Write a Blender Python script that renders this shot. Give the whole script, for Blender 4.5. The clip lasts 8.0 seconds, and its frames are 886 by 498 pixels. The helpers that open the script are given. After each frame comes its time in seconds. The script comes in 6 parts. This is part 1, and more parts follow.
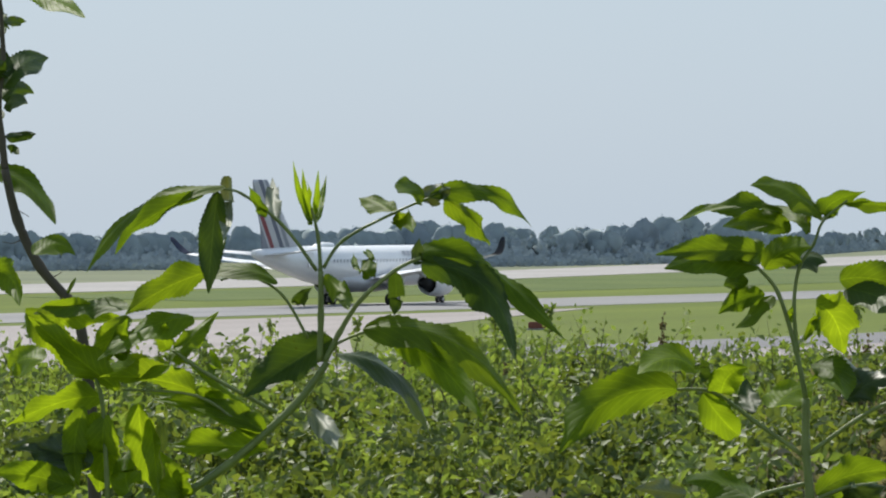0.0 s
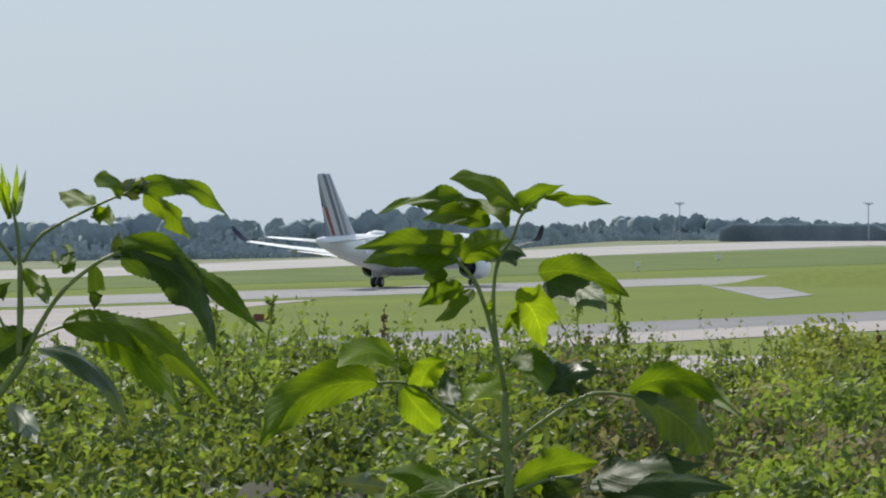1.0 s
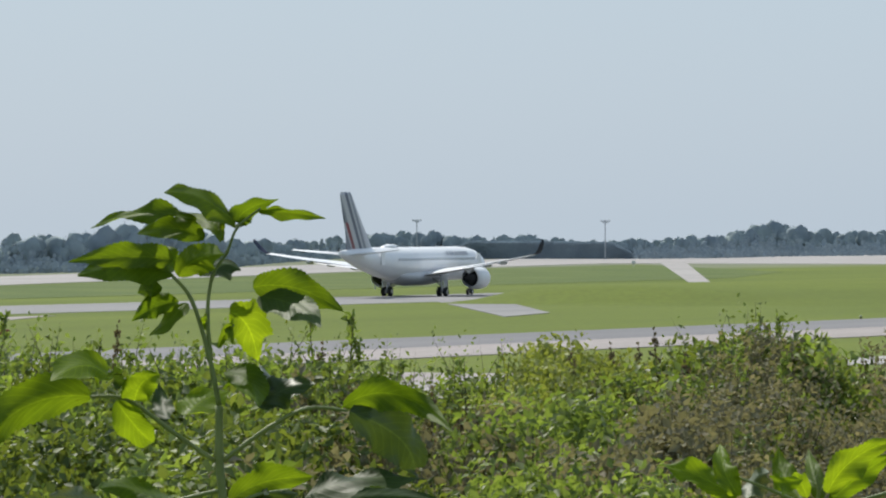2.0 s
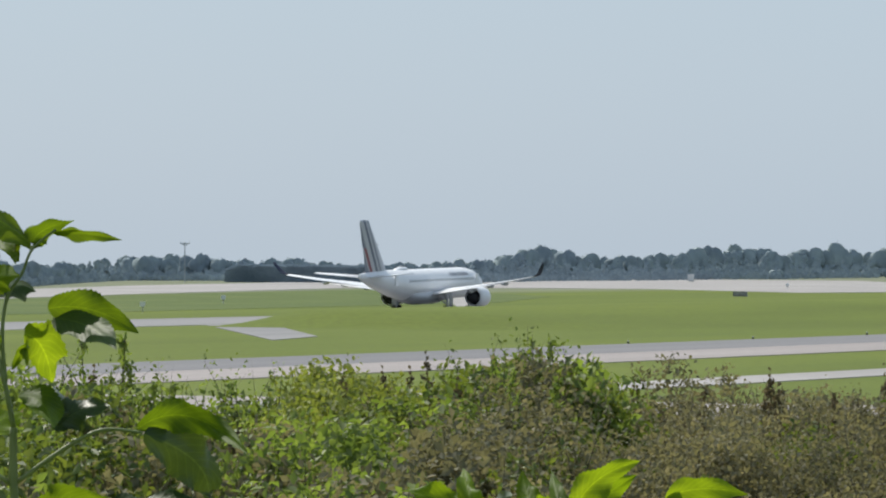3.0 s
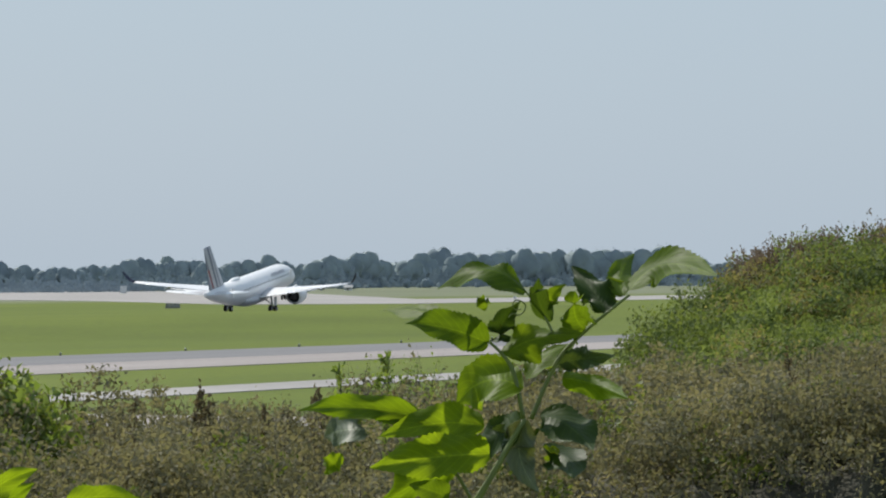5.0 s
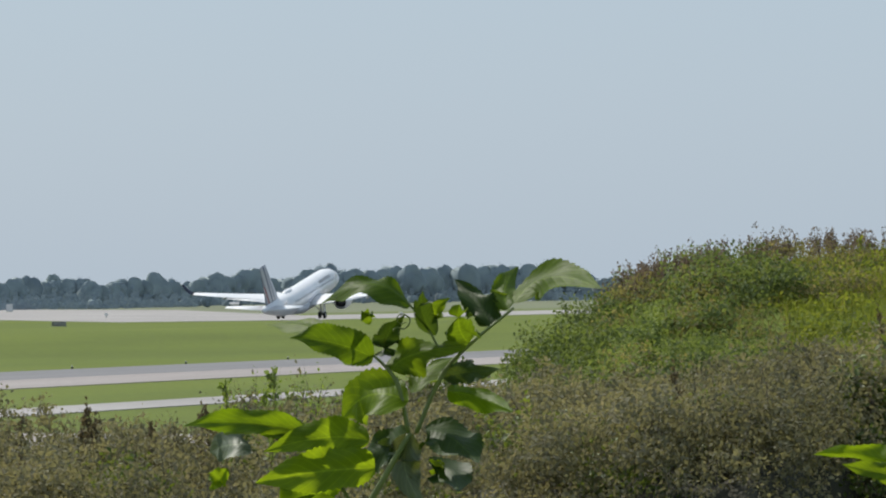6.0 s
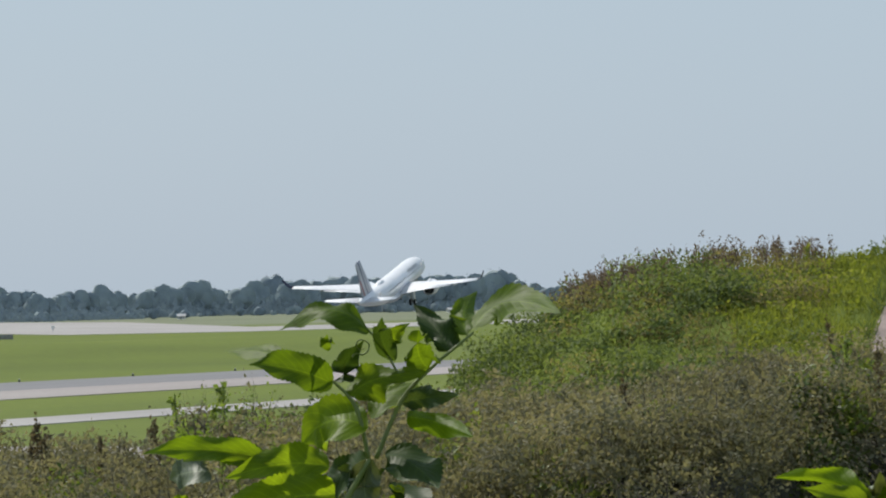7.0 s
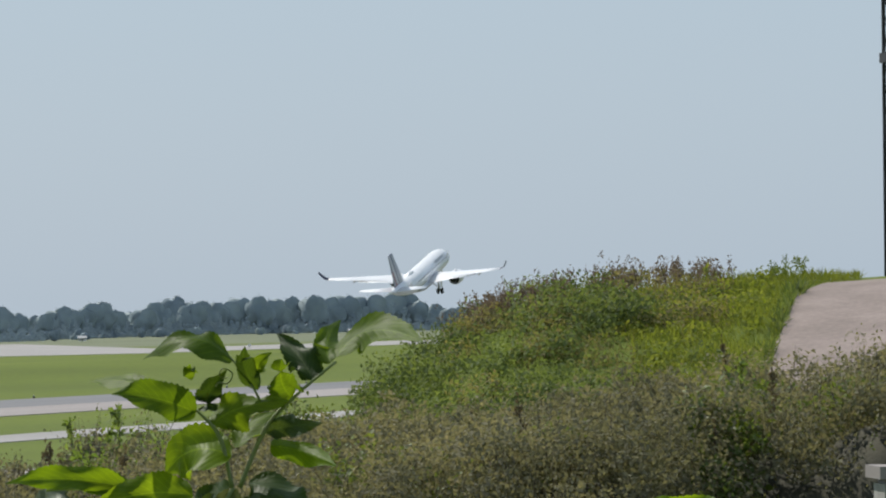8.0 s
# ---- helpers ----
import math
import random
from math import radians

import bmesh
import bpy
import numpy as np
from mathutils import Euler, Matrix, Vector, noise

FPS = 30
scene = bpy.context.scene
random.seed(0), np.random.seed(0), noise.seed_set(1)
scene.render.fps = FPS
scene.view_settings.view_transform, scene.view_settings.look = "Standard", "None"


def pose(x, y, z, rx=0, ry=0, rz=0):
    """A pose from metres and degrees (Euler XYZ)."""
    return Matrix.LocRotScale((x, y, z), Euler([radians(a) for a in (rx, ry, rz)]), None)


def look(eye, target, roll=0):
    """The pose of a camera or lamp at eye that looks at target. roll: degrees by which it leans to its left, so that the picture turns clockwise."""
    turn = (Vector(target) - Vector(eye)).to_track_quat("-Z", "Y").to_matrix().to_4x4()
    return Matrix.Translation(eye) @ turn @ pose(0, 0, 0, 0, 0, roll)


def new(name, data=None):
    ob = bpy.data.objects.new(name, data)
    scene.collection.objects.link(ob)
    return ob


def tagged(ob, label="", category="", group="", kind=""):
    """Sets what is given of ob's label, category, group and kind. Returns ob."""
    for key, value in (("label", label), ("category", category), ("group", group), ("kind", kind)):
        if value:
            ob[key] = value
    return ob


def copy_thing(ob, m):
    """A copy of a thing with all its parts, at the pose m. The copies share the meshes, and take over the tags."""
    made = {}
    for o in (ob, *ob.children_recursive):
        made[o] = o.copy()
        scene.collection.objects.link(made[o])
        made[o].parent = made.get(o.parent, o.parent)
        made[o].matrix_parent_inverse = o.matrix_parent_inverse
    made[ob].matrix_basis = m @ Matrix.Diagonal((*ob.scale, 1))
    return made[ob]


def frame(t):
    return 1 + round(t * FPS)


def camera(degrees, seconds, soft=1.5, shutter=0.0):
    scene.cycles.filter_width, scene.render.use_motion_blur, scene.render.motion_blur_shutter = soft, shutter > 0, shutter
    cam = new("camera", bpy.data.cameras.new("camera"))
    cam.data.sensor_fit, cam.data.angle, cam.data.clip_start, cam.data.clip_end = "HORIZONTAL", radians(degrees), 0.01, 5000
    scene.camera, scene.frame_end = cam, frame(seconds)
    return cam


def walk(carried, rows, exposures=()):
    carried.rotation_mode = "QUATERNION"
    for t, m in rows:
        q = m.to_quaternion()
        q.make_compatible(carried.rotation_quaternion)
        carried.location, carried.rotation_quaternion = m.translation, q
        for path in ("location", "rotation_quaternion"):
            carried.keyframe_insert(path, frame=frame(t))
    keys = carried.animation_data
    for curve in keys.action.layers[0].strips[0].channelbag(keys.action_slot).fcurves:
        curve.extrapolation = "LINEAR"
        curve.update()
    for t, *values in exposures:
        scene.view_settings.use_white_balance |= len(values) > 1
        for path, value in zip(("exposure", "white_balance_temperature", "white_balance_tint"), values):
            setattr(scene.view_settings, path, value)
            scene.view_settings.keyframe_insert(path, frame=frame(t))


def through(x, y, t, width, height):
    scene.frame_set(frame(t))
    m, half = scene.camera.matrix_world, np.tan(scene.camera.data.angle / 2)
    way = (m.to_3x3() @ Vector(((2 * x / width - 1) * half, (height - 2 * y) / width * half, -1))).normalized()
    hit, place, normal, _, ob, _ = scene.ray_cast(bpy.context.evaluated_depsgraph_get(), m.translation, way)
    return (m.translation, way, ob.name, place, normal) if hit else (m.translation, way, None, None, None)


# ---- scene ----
cam = camera(7.8, 8.0, soft=2.1)


def aim(x, y, z, az, el, roll):
    """Eye (x, y, z) looking at the bearing az (clockwise from +y) and elevation el, in degrees."""
    a, e = radians(az), radians(el)
    way = Vector((math.sin(a) * math.cos(e), math.cos(a) * math.cos(e), math.sin(e)))
    eye = Vector((x, y, z))
    return look(eye, eye + way, roll)


walk(cam, [
    (0.0, aim(-0.0087, 0.0251, 8.5620, 61.583, -0.327, -0.137)),
    (0.5, aim(-0.0043, 0.0124, 8.5627, 62.793, -0.366, -0.137)),
    (1.0, aim(-0.0021, 0.0061, 8.5634, 64.003, -0.407, -0.234)),
    (1.5, aim(0.0007, -0.0020, 8.5619, 65.205, -0.357, -0.084)),
    (2.0, aim(0.0036, -0.0105, 8.5616, 66.320, -0.264, 0.006)),
    (2.2, aim(0.0040, -0.0114, 8.5627, 66.755, -0.236, 0.069)),
    (3.3, aim(-0.0050, 0.0144, 8.5603, 69.029, -0.012, 0.297)),
    (3.5, aim(-0.0021, 0.0062, 8.5615, 69.522, -0.009, 0.313)),
    (4.0, aim(0.0035, -0.0102, 8.5587, 70.861, 0.024, 0.417)),
    (4.5, aim(0.0028, -0.0081, 8.5615, 72.228, 0.036, 0.460)),
    (5.0, aim(0.0001, -0.0002, 8.5585, 73.363, 0.080, 0.332)),
    (5.2, aim(-0.0002, 0.0007, 8.5587, 73.689, 0.118, 0.376)),
    (6.3, aim(0.0019, -0.0056, 8.5566, 74.518, 0.253, -0.169)),
    (6.5, aim(0.0033, -0.0095, 8.5587, 74.583, 0.289, -0.221)),
    (7.0, aim(-0.0025, 0.0071, 8.5688, 74.840, 0.310, -0.440)),
    (7.5, aim(0.0036, -0.0105, 8.5689, 75.206, 0.380, -0.547)),
    (8.0, aim(0.0071, -0.0206, 8.5743, 75.715, 0.486, -0.622)),
], exposures=[(0.0, 0.09), (2.2, 0.03), (3.5, -0.06), (4.0, -0.12), (4.6, -0.07), (8.0, -0.09)])

# ---- sky and sun ----
SUN_AZ, SUN_EL = 38.0, 48.0
world = bpy.data.worlds.new("sky")
scene.world = world
world.use_nodes = True
wt = world.node_tree
sky = wt.nodes.new("ShaderNodeTexSky")
sky.sky_type = "NISHITA"
sky.sun_disc = False
sky.sun_elevation, sky.sun_rotation = radians(SUN_EL), radians(SUN_AZ)
sky.air_density, sky.dust_density, sky.ozone_density = 1.0, 1.0, 2.0
lift = wt.nodes.new("ShaderNodeVectorMath")
lift.operation = "SCALE"
lift.inputs["Scale"].default_value = 0.11
wt.links.new(sky.outputs[0], lift.inputs[0])
# thick summer haze pales the whole sky
haze = wt.nodes.new("ShaderNodeMix")
haze.data_type = "RGBA"
haze.inputs["Factor"].default_value = 0.82
haze.inputs["B"].default_value = (0.446, 0.565, 0.698, 1)
wt.links.new(lift.outputs[0], haze.inputs["A"])
bg = wt.nodes["Background"]
bg.inputs["Strength"].default_value = 1.0
wt.links.new(haze.outputs["Result"], bg.inputs["Color"])
sun = new("sun", bpy.data.lights.new("sun", "SUN"))
sun.data.energy, sun.data.angle, sun.data.color = 5.0, radians(0.6), (1.0, 0.95, 0.86)
sa, se = radians(SUN_AZ), radians(SUN_EL)
SUN_WAY = Vector((math.sin(sa) * math.cos(se), math.cos(sa) * math.cos(se), math.sin(se)))
sun.matrix_world = look(SUN_WAY * 50, (0, 0, 0))


# ---- materials ----
def material(name, rough=0.6, metal=0.0, spec=0.5):
    m = bpy.data.materials.new(name)
    m.use_nodes = True
    b = m.node_tree.nodes["Principled BSDF"]
    b.inputs["Roughness"].default_value = rough
    b.inputs["Metallic"].default_value = metal
    b.inputs["Specular IOR Level"].default_value = spec
    return m, m.node_tree, b


def noise_node(t, scale, detail=3.0, coord="Object", stretch=None):
    tc = t.nodes.new("ShaderNodeTexCoord")
    n = t.nodes.new("ShaderNodeTexNoise")
    n.inputs["Scale"].default_value, n.inputs["Detail"].default_value = scale, detail
    if stretch:
        mp = t.nodes.new("ShaderNodeMapping")
        mp.inputs["Scale"].default_value = stretch
        t.links.new(tc.outputs[coord], mp.inputs["Vector"])
        t.links.new(mp.outputs[0], n.inputs["Vector"])
    else:
        t.links.new(tc.outputs[coord], n.inputs["Vector"])
    return n.outputs["Fac"]


def ramp(t, fac, stops):
    r = t.nodes.new("ShaderNodeValToRGB")
    while len(r.color_ramp.elements) < len(stops):
        r.color_ramp.elements.new(0.5)
    for e, (p, c) in zip(r.color_ramp.elements, stops):
        e.position, e.color = p, (*c, 1)
    t.links.new(fac, r.inputs[0])
    return r.outputs[0]


def mix(t, fac, a, b, mode="MIX"):
    m = t.nodes.new("ShaderNodeMix")
    m.data_type, m.blend_type = "RGBA", mode
    for sock, v in ((m.inputs["Factor"], fac), (m.inputs["A"], a), (m.inputs["B"], b)):
        if isinstance(v, (int, float)):
            sock.default_value = v
        elif isinstance(v, tuple):
            sock.default_value = (*v, 1)
        else:
            t.links.new(v, sock)
    return m.outputs["Result"]


def bump(t, b, fac, strength, distance):
    n = t.nodes.new("ShaderNodeBump")
    n.inputs["Strength"].default_value, n.inputs["Distance"].default_value = strength, distance
    t.links.new(fac, n.inputs["Height"])
    t.links.new(n.outputs[0], b.inputs["Normal"])


def mottled(name, dark, light, scale, fine, rough=0.8, bumps=0.0, metal=0.0, spec=0.4, stretch=None, grain=0.18):
    """Two scales of variation between two colours, with fine relief."""
    m, t, b = material(name, rough, metal, spec)
    c = ramp(t, noise_node(t, scale, 4, stretch=stretch), [(0.3, dark), (0.7, light)])
    g = ramp(t, noise_node(t, fine, 2), [(0.2, (1 - grain,) * 3), (0.8, (1 + grain * 0.8,) * 3)])
    t.links.new(mix(t, 1.0, c, g, "MULTIPLY"), b.inputs["Base Color"])
    if bumps:
        bump(t, b, noise_node(t, fine, 3), 0.6, bumps)
    return m


def leafy(name, dark, light, through=0.35, rough=0.5, spec=0.4, dead=None, dead_share=0.0, glow=(1.8, 1.65, 0.6), vary=1.3):
    """Foliage: every leaf its own tone, light shining through it."""
    m, t, b = material(name, rough, 0, spec)
    geo = t.nodes.new("ShaderNodeNewGeometry")
    c = ramp(t, geo.outputs["Random Per Island"], [(0.0, dark), (1.0 - dead_share * 0.999 - 0.001, light)] + ([(1.0, dead)] if dead else []))
    c = mix(t, 1.0, c, ramp(t, noise_node(t, vary, 3), [(0.3, (0.7, 0.72, 0.7)), (0.7, (1.2, 1.18, 1.1))]), "MULTIPLY")
    t.links.new(c, b.inputs["Base Color"])
    tr = t.nodes.new("ShaderNodeBsdfTranslucent")
    t.links.new(mix(t, 1.0, c, glow, "MULTIPLY"), tr.inputs["Color"])
    ms = t.nodes.new("ShaderNodeMixShader")
    ms.inputs[0].default_value = through
    t.links.new(b.outputs[0], ms.inputs[1])
    t.links.new(tr.outputs[0], ms.inputs[2])
    t.links.new(ms.outputs[0], t.nodes["Material Output"].inputs["Surface"])
    return m


def field_grass():
    """Mown grass; beyond the far taxiway an unmown meadow, haze mixed into its grey-green."""
    m = mottled("mown_grass", (0.080, 0.112, 0.0095), (0.107, 0.141, 0.0135), 0.02, 1.2, 0.9, 0.05, spec=0.15, stretch=(0.5, 2.5, 1))
    t = m.node_tree
    b = t.nodes["Principled BSDF"]
    mown = b.inputs["Base Color"].links[0].from_socket
    tc = t.nodes.new("ShaderNodeTexCoord")
    xyz = t.nodes.new("ShaderNodeSeparateXYZ")
    t.links.new(tc.outputs["Object"], xyz.inputs[0])
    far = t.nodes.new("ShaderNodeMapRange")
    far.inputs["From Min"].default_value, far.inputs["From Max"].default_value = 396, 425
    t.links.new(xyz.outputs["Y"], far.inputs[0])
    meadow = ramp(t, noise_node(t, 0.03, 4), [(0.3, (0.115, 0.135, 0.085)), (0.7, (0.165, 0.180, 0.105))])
    # long strokes of the mower and worn patches
    strokes = ramp(t, noise_node(t, 0.006, 5, stretch=(0.35, 6, 1)), [(0.35, (0.93, 0.94, 0.92)), (0.65, (1.06, 1.04, 1.04))])
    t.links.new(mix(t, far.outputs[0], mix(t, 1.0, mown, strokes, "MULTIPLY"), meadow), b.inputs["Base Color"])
    return m


GRASS = field_grass()
ROUGH_GRASS = mottled("rough_grass", (0.06, 0.095, 0.02), (0.10, 0.13, 0.03), 0.05, 2.0, 0.9, 0.1, spec=0.15)
ASPHALT = mottled("runway_asphalt", (0.15, 0.15, 0.155), (0.21, 0.205, 0.205), 0.03, 1.5, 0.85, 0.005, stretch=(0.3, 3, 1))
TAXI = mottled("taxiway_asphalt", (0.11, 0.11, 0.12), (0.15, 0.148, 0.155), 0.04, 1.5, 0.85, 0.005, stretch=(0.3, 3, 1))
SHOULDER = mottled("pale_shoulder", (0.228, 0.203, 0.194), (0.285, 0.256, 0.246), 0.04, 1.5, 0.9, 0.005, stretch=(0.3, 3, 1))
CONCRETE = mottled("pale_concrete", (0.23, 0.218, 0.212), (0.30, 0.285, 0.275), 0.03, 0.8, 0.85, 0.005)
GRAVEL = mottled("pink_gravel", (0.185, 0.145, 0.128), (0.265, 0.212, 0.190), 0.7, 9.0, 0.95, 0.02)
# distance haze is painted into these pale blue-grey leaf colours
HAZED_LEAF = leafy("hazed_leaves", (0.290, 0.350, 0.400), (0.330, 0.390, 0.430), 0.1, 0.95, 0.02, glow=(1.1, 1.15, 1.15), vary=0.12)
HAZED_LEAF_DARK = leafy("hazed_dark_leaves", (0.245, 0.300, 0.360), (0.280, 0.335, 0.390), 0.1, 0.95, 0.02, glow=(1.1, 1.15, 1.15), vary=0.12)
BARK = mottled("bark", (0.05, 0.04, 0.03), (0.12, 0.10, 0.08), 3, 20, 0.9, 0.01)
HEDGE_DRY = leafy("dry_hedge_leaves", (0.168, 0.162, 0.102), (0.225, 0.213, 0.142), 0.36, 0.75, 0.15, (0.265, 0.238, 0.172), 0.15, glow=(1.4, 1.35, 0.85))
HEDGE_GREEN = leafy("green_hedge_leaves", (0.130, 0.178, 0.050), (0.235, 0.280, 0.098), 0.44, 0.55, 0.28, glow=(1.42, 1.55, 0.62))
HEDGE_YELLOW = leafy("yellow_hedge_leaves", (0.190, 0.220, 0.062), (0.30, 0.325, 0.11), 0.35, 0.6, 0.2, glow=(1.4, 1.45, 0.6))
# the dark shrub's own green; also paints shade at the hedge's foot
HEDGE_DARK = leafy("dark_shrub_and_shade_leaves", (0.080, 0.120, 0.034), (0.140, 0.185, 0.058), 0.38, 0.55, 0.28)
MOUND_WEED = leafy("mound_weeds", (0.150, 0.150, 0.074), (0.245, 0.230, 0.125), 0.42, 0.75, 0.12, (0.24, 0.205, 0.14), 0.2, glow=(1.4, 1.3, 0.65), vary=0.5)
MOUND_GRASS = leafy("mound_grass", (0.155, 0.192, 0.040), (0.240, 0.258, 0.078), 0.44, 0.75, 0.12, glow=(1.3, 1.3, 0.55), vary=0.5)
MOUND_BUSH = leafy("mound_bush", (0.095, 0.132, 0.050), (0.175, 0.212, 0.092), 0.42, 0.7, 0.15, glow=(1.4, 1.4, 0.65), vary=0.35)
# near-black twigs paint the deep shade inside the hedge
TWIG_SHADE = mottled("shade_dark_twigs", (0.028, 0.028, 0.017), (0.060, 0.056, 0.034), 3.0, 40, 0.95, 0.01)
SEED_HEAD = leafy("brown_seed_heads", (0.125, 0.100, 0.082), (0.215, 0.178, 0.148), 0.35, 0.8, 0.15, glow=(1.25, 1.1, 0.9))
DOCK = leafy("dry_dock_seeds", (0.105, 0.090, 0.058), (0.190, 0.160, 0.105), 0.35, 0.8, 0.15, glow=(1.25, 1.15, 0.8))


# ---- building helpers ----
def mesh_object(name, verts, faces, mat, parent=None, label="", smooth=False):
    me = bpy.data.meshes.new(name)
    me.from_pydata(verts, [], faces)
    me.materials.append(mat)
    if smooth:
        me.shade_smooth()
    ob = new(name, me)
    if parent:
        ob.parent = parent
    if label:
        ob["label"] = label
    return ob


def part(name, bm, mat, parent, label="", smooth=False):
    me = bpy.data.meshes.new(name)
    bmesh.ops.recalc_face_normals(bm, faces=bm.faces[:])
    bm.to_mesh(me)
    bm.free()
    me.materials.append(mat)
    if smooth:
        me.shade_smooth()
    ob = new(name, me)
    if parent:
        ob.parent = parent
    if label:
        ob["label"] = label
    return ob


def blades(name, pos, way, side, length, width, mat, parent=None, label="", fold=0.35, simple=False, facing=None):
    """Many small leaves in one mesh, each folded along its midrib. Arrays of base points, directions and side vectors; facing: the leaves' soft outward normals."""
    n = len(pos)
    if facing is not None:
        way = way - facing * (way * facing).sum(1)[:, None] * 0.9
        side = np.cross(way, facing)
    way = way / np.linalg.norm(way, axis=1)[:, None]
    side = side - way * (way * side).sum(1)[:, None]
    side /= np.linalg.norm(side, axis=1)[:, None] + 1e-9
    up = np.cross(side, way)
    L, W = np.asarray(length)[:, None], np.asarray(width)[:, None]
    base, mid, tip = pos, pos + way * L * 0.5 - up * W * fold * 0.3, pos + way * L - up * L * 0.12
    wide, high = side * W * 0.5, up * W * fold
    if simple:
        v = np.stack([base, mid + wide + high, tip, mid - wide + high], 1).reshape(-1, 3)
        shape, step = ((0, 1, 2), (0, 2, 3)), 4
    else:
        v = np.stack([base, mid + wide + high, tip, mid - wide + high, mid], 1).reshape(-1, 3)
        shape, step = ((0, 1, 4), (4, 1, 2), (0, 4, 3), (4, 2, 3)), 5
    k = np.arange(n)[:, None] * step
    tri = np.concatenate([k + np.array(q) for q in shape], 1).reshape(-1)
    me = bpy.data.meshes.new(name)
    me.vertices.add(len(v))
    me.vertices.foreach_set("co", v.ravel().astype(np.float32))
    me.loops.add(len(tri))
    me.loops.foreach_set("vertex_index", tri.astype(np.int32))
    me.polygons.add(len(tri) // 3)
    me.polygons.foreach_set("loop_start", np.arange(0, len(tri), 3, dtype=np.int32))
    me.polygons.foreach_set("loop_total", np.full(len(tri) // 3, 3, dtype=np.int32))
    me.update(calc_edges=True)
    if facing is not None:
        me.polygons.foreach_set("use_smooth", np.ones(len(tri) // 3, dtype=bool))
        me.normals_split_custom_set_from_vertices(np.repeat(facing, step, 0).tolist())
    me.materials.append(mat)
    ob = new(name, me)
    if parent:
        ob.parent = parent
    if label:
        ob["label"] = label
    return ob


def tube(bm, pts, radii, sides=8):
    """A round bar along points, tapering by radii."""
    rings = []
    pts = [Vector(p) for p in pts]
    for i, p in enumerate(pts):
        d = (pts[min(i + 1, len(pts) - 1)] - pts[max(i - 1, 0)]).normalized()
        a = d.orthogonal().normalized() if i == 0 else (a - d * a.dot(d)).normalized()
        b = d.cross(a)
        rings.append([bm.verts.new(p + (a * math.cos(2 * math.pi * k / sides) + b * math.sin(2 * math.pi * k / sides)) * radii[i]) for k in range(sides)])
    for r, s in zip(rings, rings[1:]):
        for k in range(sides):
            bm.faces.new((r[k], r[(k + 1) % sides], s[(k + 1) % sides], s[k]))
    bm.faces.new(rings[0][::-1])
    bm.faces.new(rings[-1])


def box(bm, lo, hi):
    r = bmesh.ops.create_cube(bm, size=1)
    bmesh.ops.scale(bm, verts=r["verts"], vec=[b - a for a, b in zip(lo, hi)])
    bmesh.ops.translate(bm, verts=r["verts"], vec=[(a + b) / 2 for a, b in zip(lo, hi)])


def spot(az, d, z=0.0):
    """A place by bearing and distance from the stand."""
    a = radians(az)
    return Vector((math.sin(a) * d, math.cos(a) * d, z))


def smooth_step(a, b, x):
    x = np.clip((x - a) / (b - a), 0, 1)
    return x * x * (3 - 2 * x)


# ---- ground ----
MOUND_AZ = np.array([74.0, 74.9, 75.3, 75.7, 76.2, 76.6, 77.2, 78.0, 78.8, 79.6, 82, 100])
MOUND_TOP = np.array([3.0, 5.4, 6.85, 7.75, 8.24, 8.47, 8.68, 8.84, 8.92, 9.02, 9.2, 9.2])


def height(x, y):
    """Height of the ground: the stand's bank, the mound, the field and the swell before the runway."""
    d, az = np.hypot(x, y), np.degrees(np.arctan2(x, y))
    bank = 6.7 - 0.5 * smooth_step(8, 30, d) - 6.2 * smooth_step(40, 170, d)
    top = np.interp(az, MOUND_AZ, MOUND_TOP)
    mound = top - (top + 2.0) * smooth_step(0, 60, np.abs(d - 122))
    mound = np.where((az > 73) & (az < 110) & (np.abs(d - 122) < 41), mound, -99)
    fall = 0.0055 * np.maximum(0, d - np.interp(az, [60, 68, 72, 80], [1150, 1550, 1950, 2350]))
    swell = 1.8 * smooth_step(215, 250, y) * (1 - smooth_step(256, 267, y)) * smooth_step(597, 612, x)
    return np.maximum(bank, mound) * (y > -400) + swell - fall


def build_ground():
    # one sheet in rings round the stand, fine near it, reaching the horizon
    rad = np.concatenate([np.linspace(0.5, 30, 12), np.linspace(36, 210, 59), np.arange(218, 440, 8), np.arange(440, 1250, 7), np.geomspace(1260, 4600, 50)])
    ang = np.concatenate([np.linspace(-180, 54, 40), np.linspace(54.4, 82, 139), np.linspace(84, 176, 30)])
    R, A = np.meshgrid(rad, np.radians(ang), indexing="ij")
    X, Y = R * np.sin(A), R * np.cos(A)
    Z = height(X, Y)
    n, k = R.shape
    v = np.stack([X, Y, Z], -1).reshape(-1, 3)
    f = [(i * k + j, (i + 1) * k + j, (i + 1) * k + (j + 1) % k, i * k + (j + 1) % k) for i in range(n - 1) for j in range(k)]
    v = np.vstack([v, [[0.0, 0.0, float(height(np.zeros(1), np.full(1, 0.01))[0])]]])
    f += [(n * k, j, (j + 1) % k) for j in range(k)]
    f = [q[::-1] for q in f]
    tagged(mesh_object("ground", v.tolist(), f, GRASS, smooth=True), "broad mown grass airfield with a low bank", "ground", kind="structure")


build_ground()


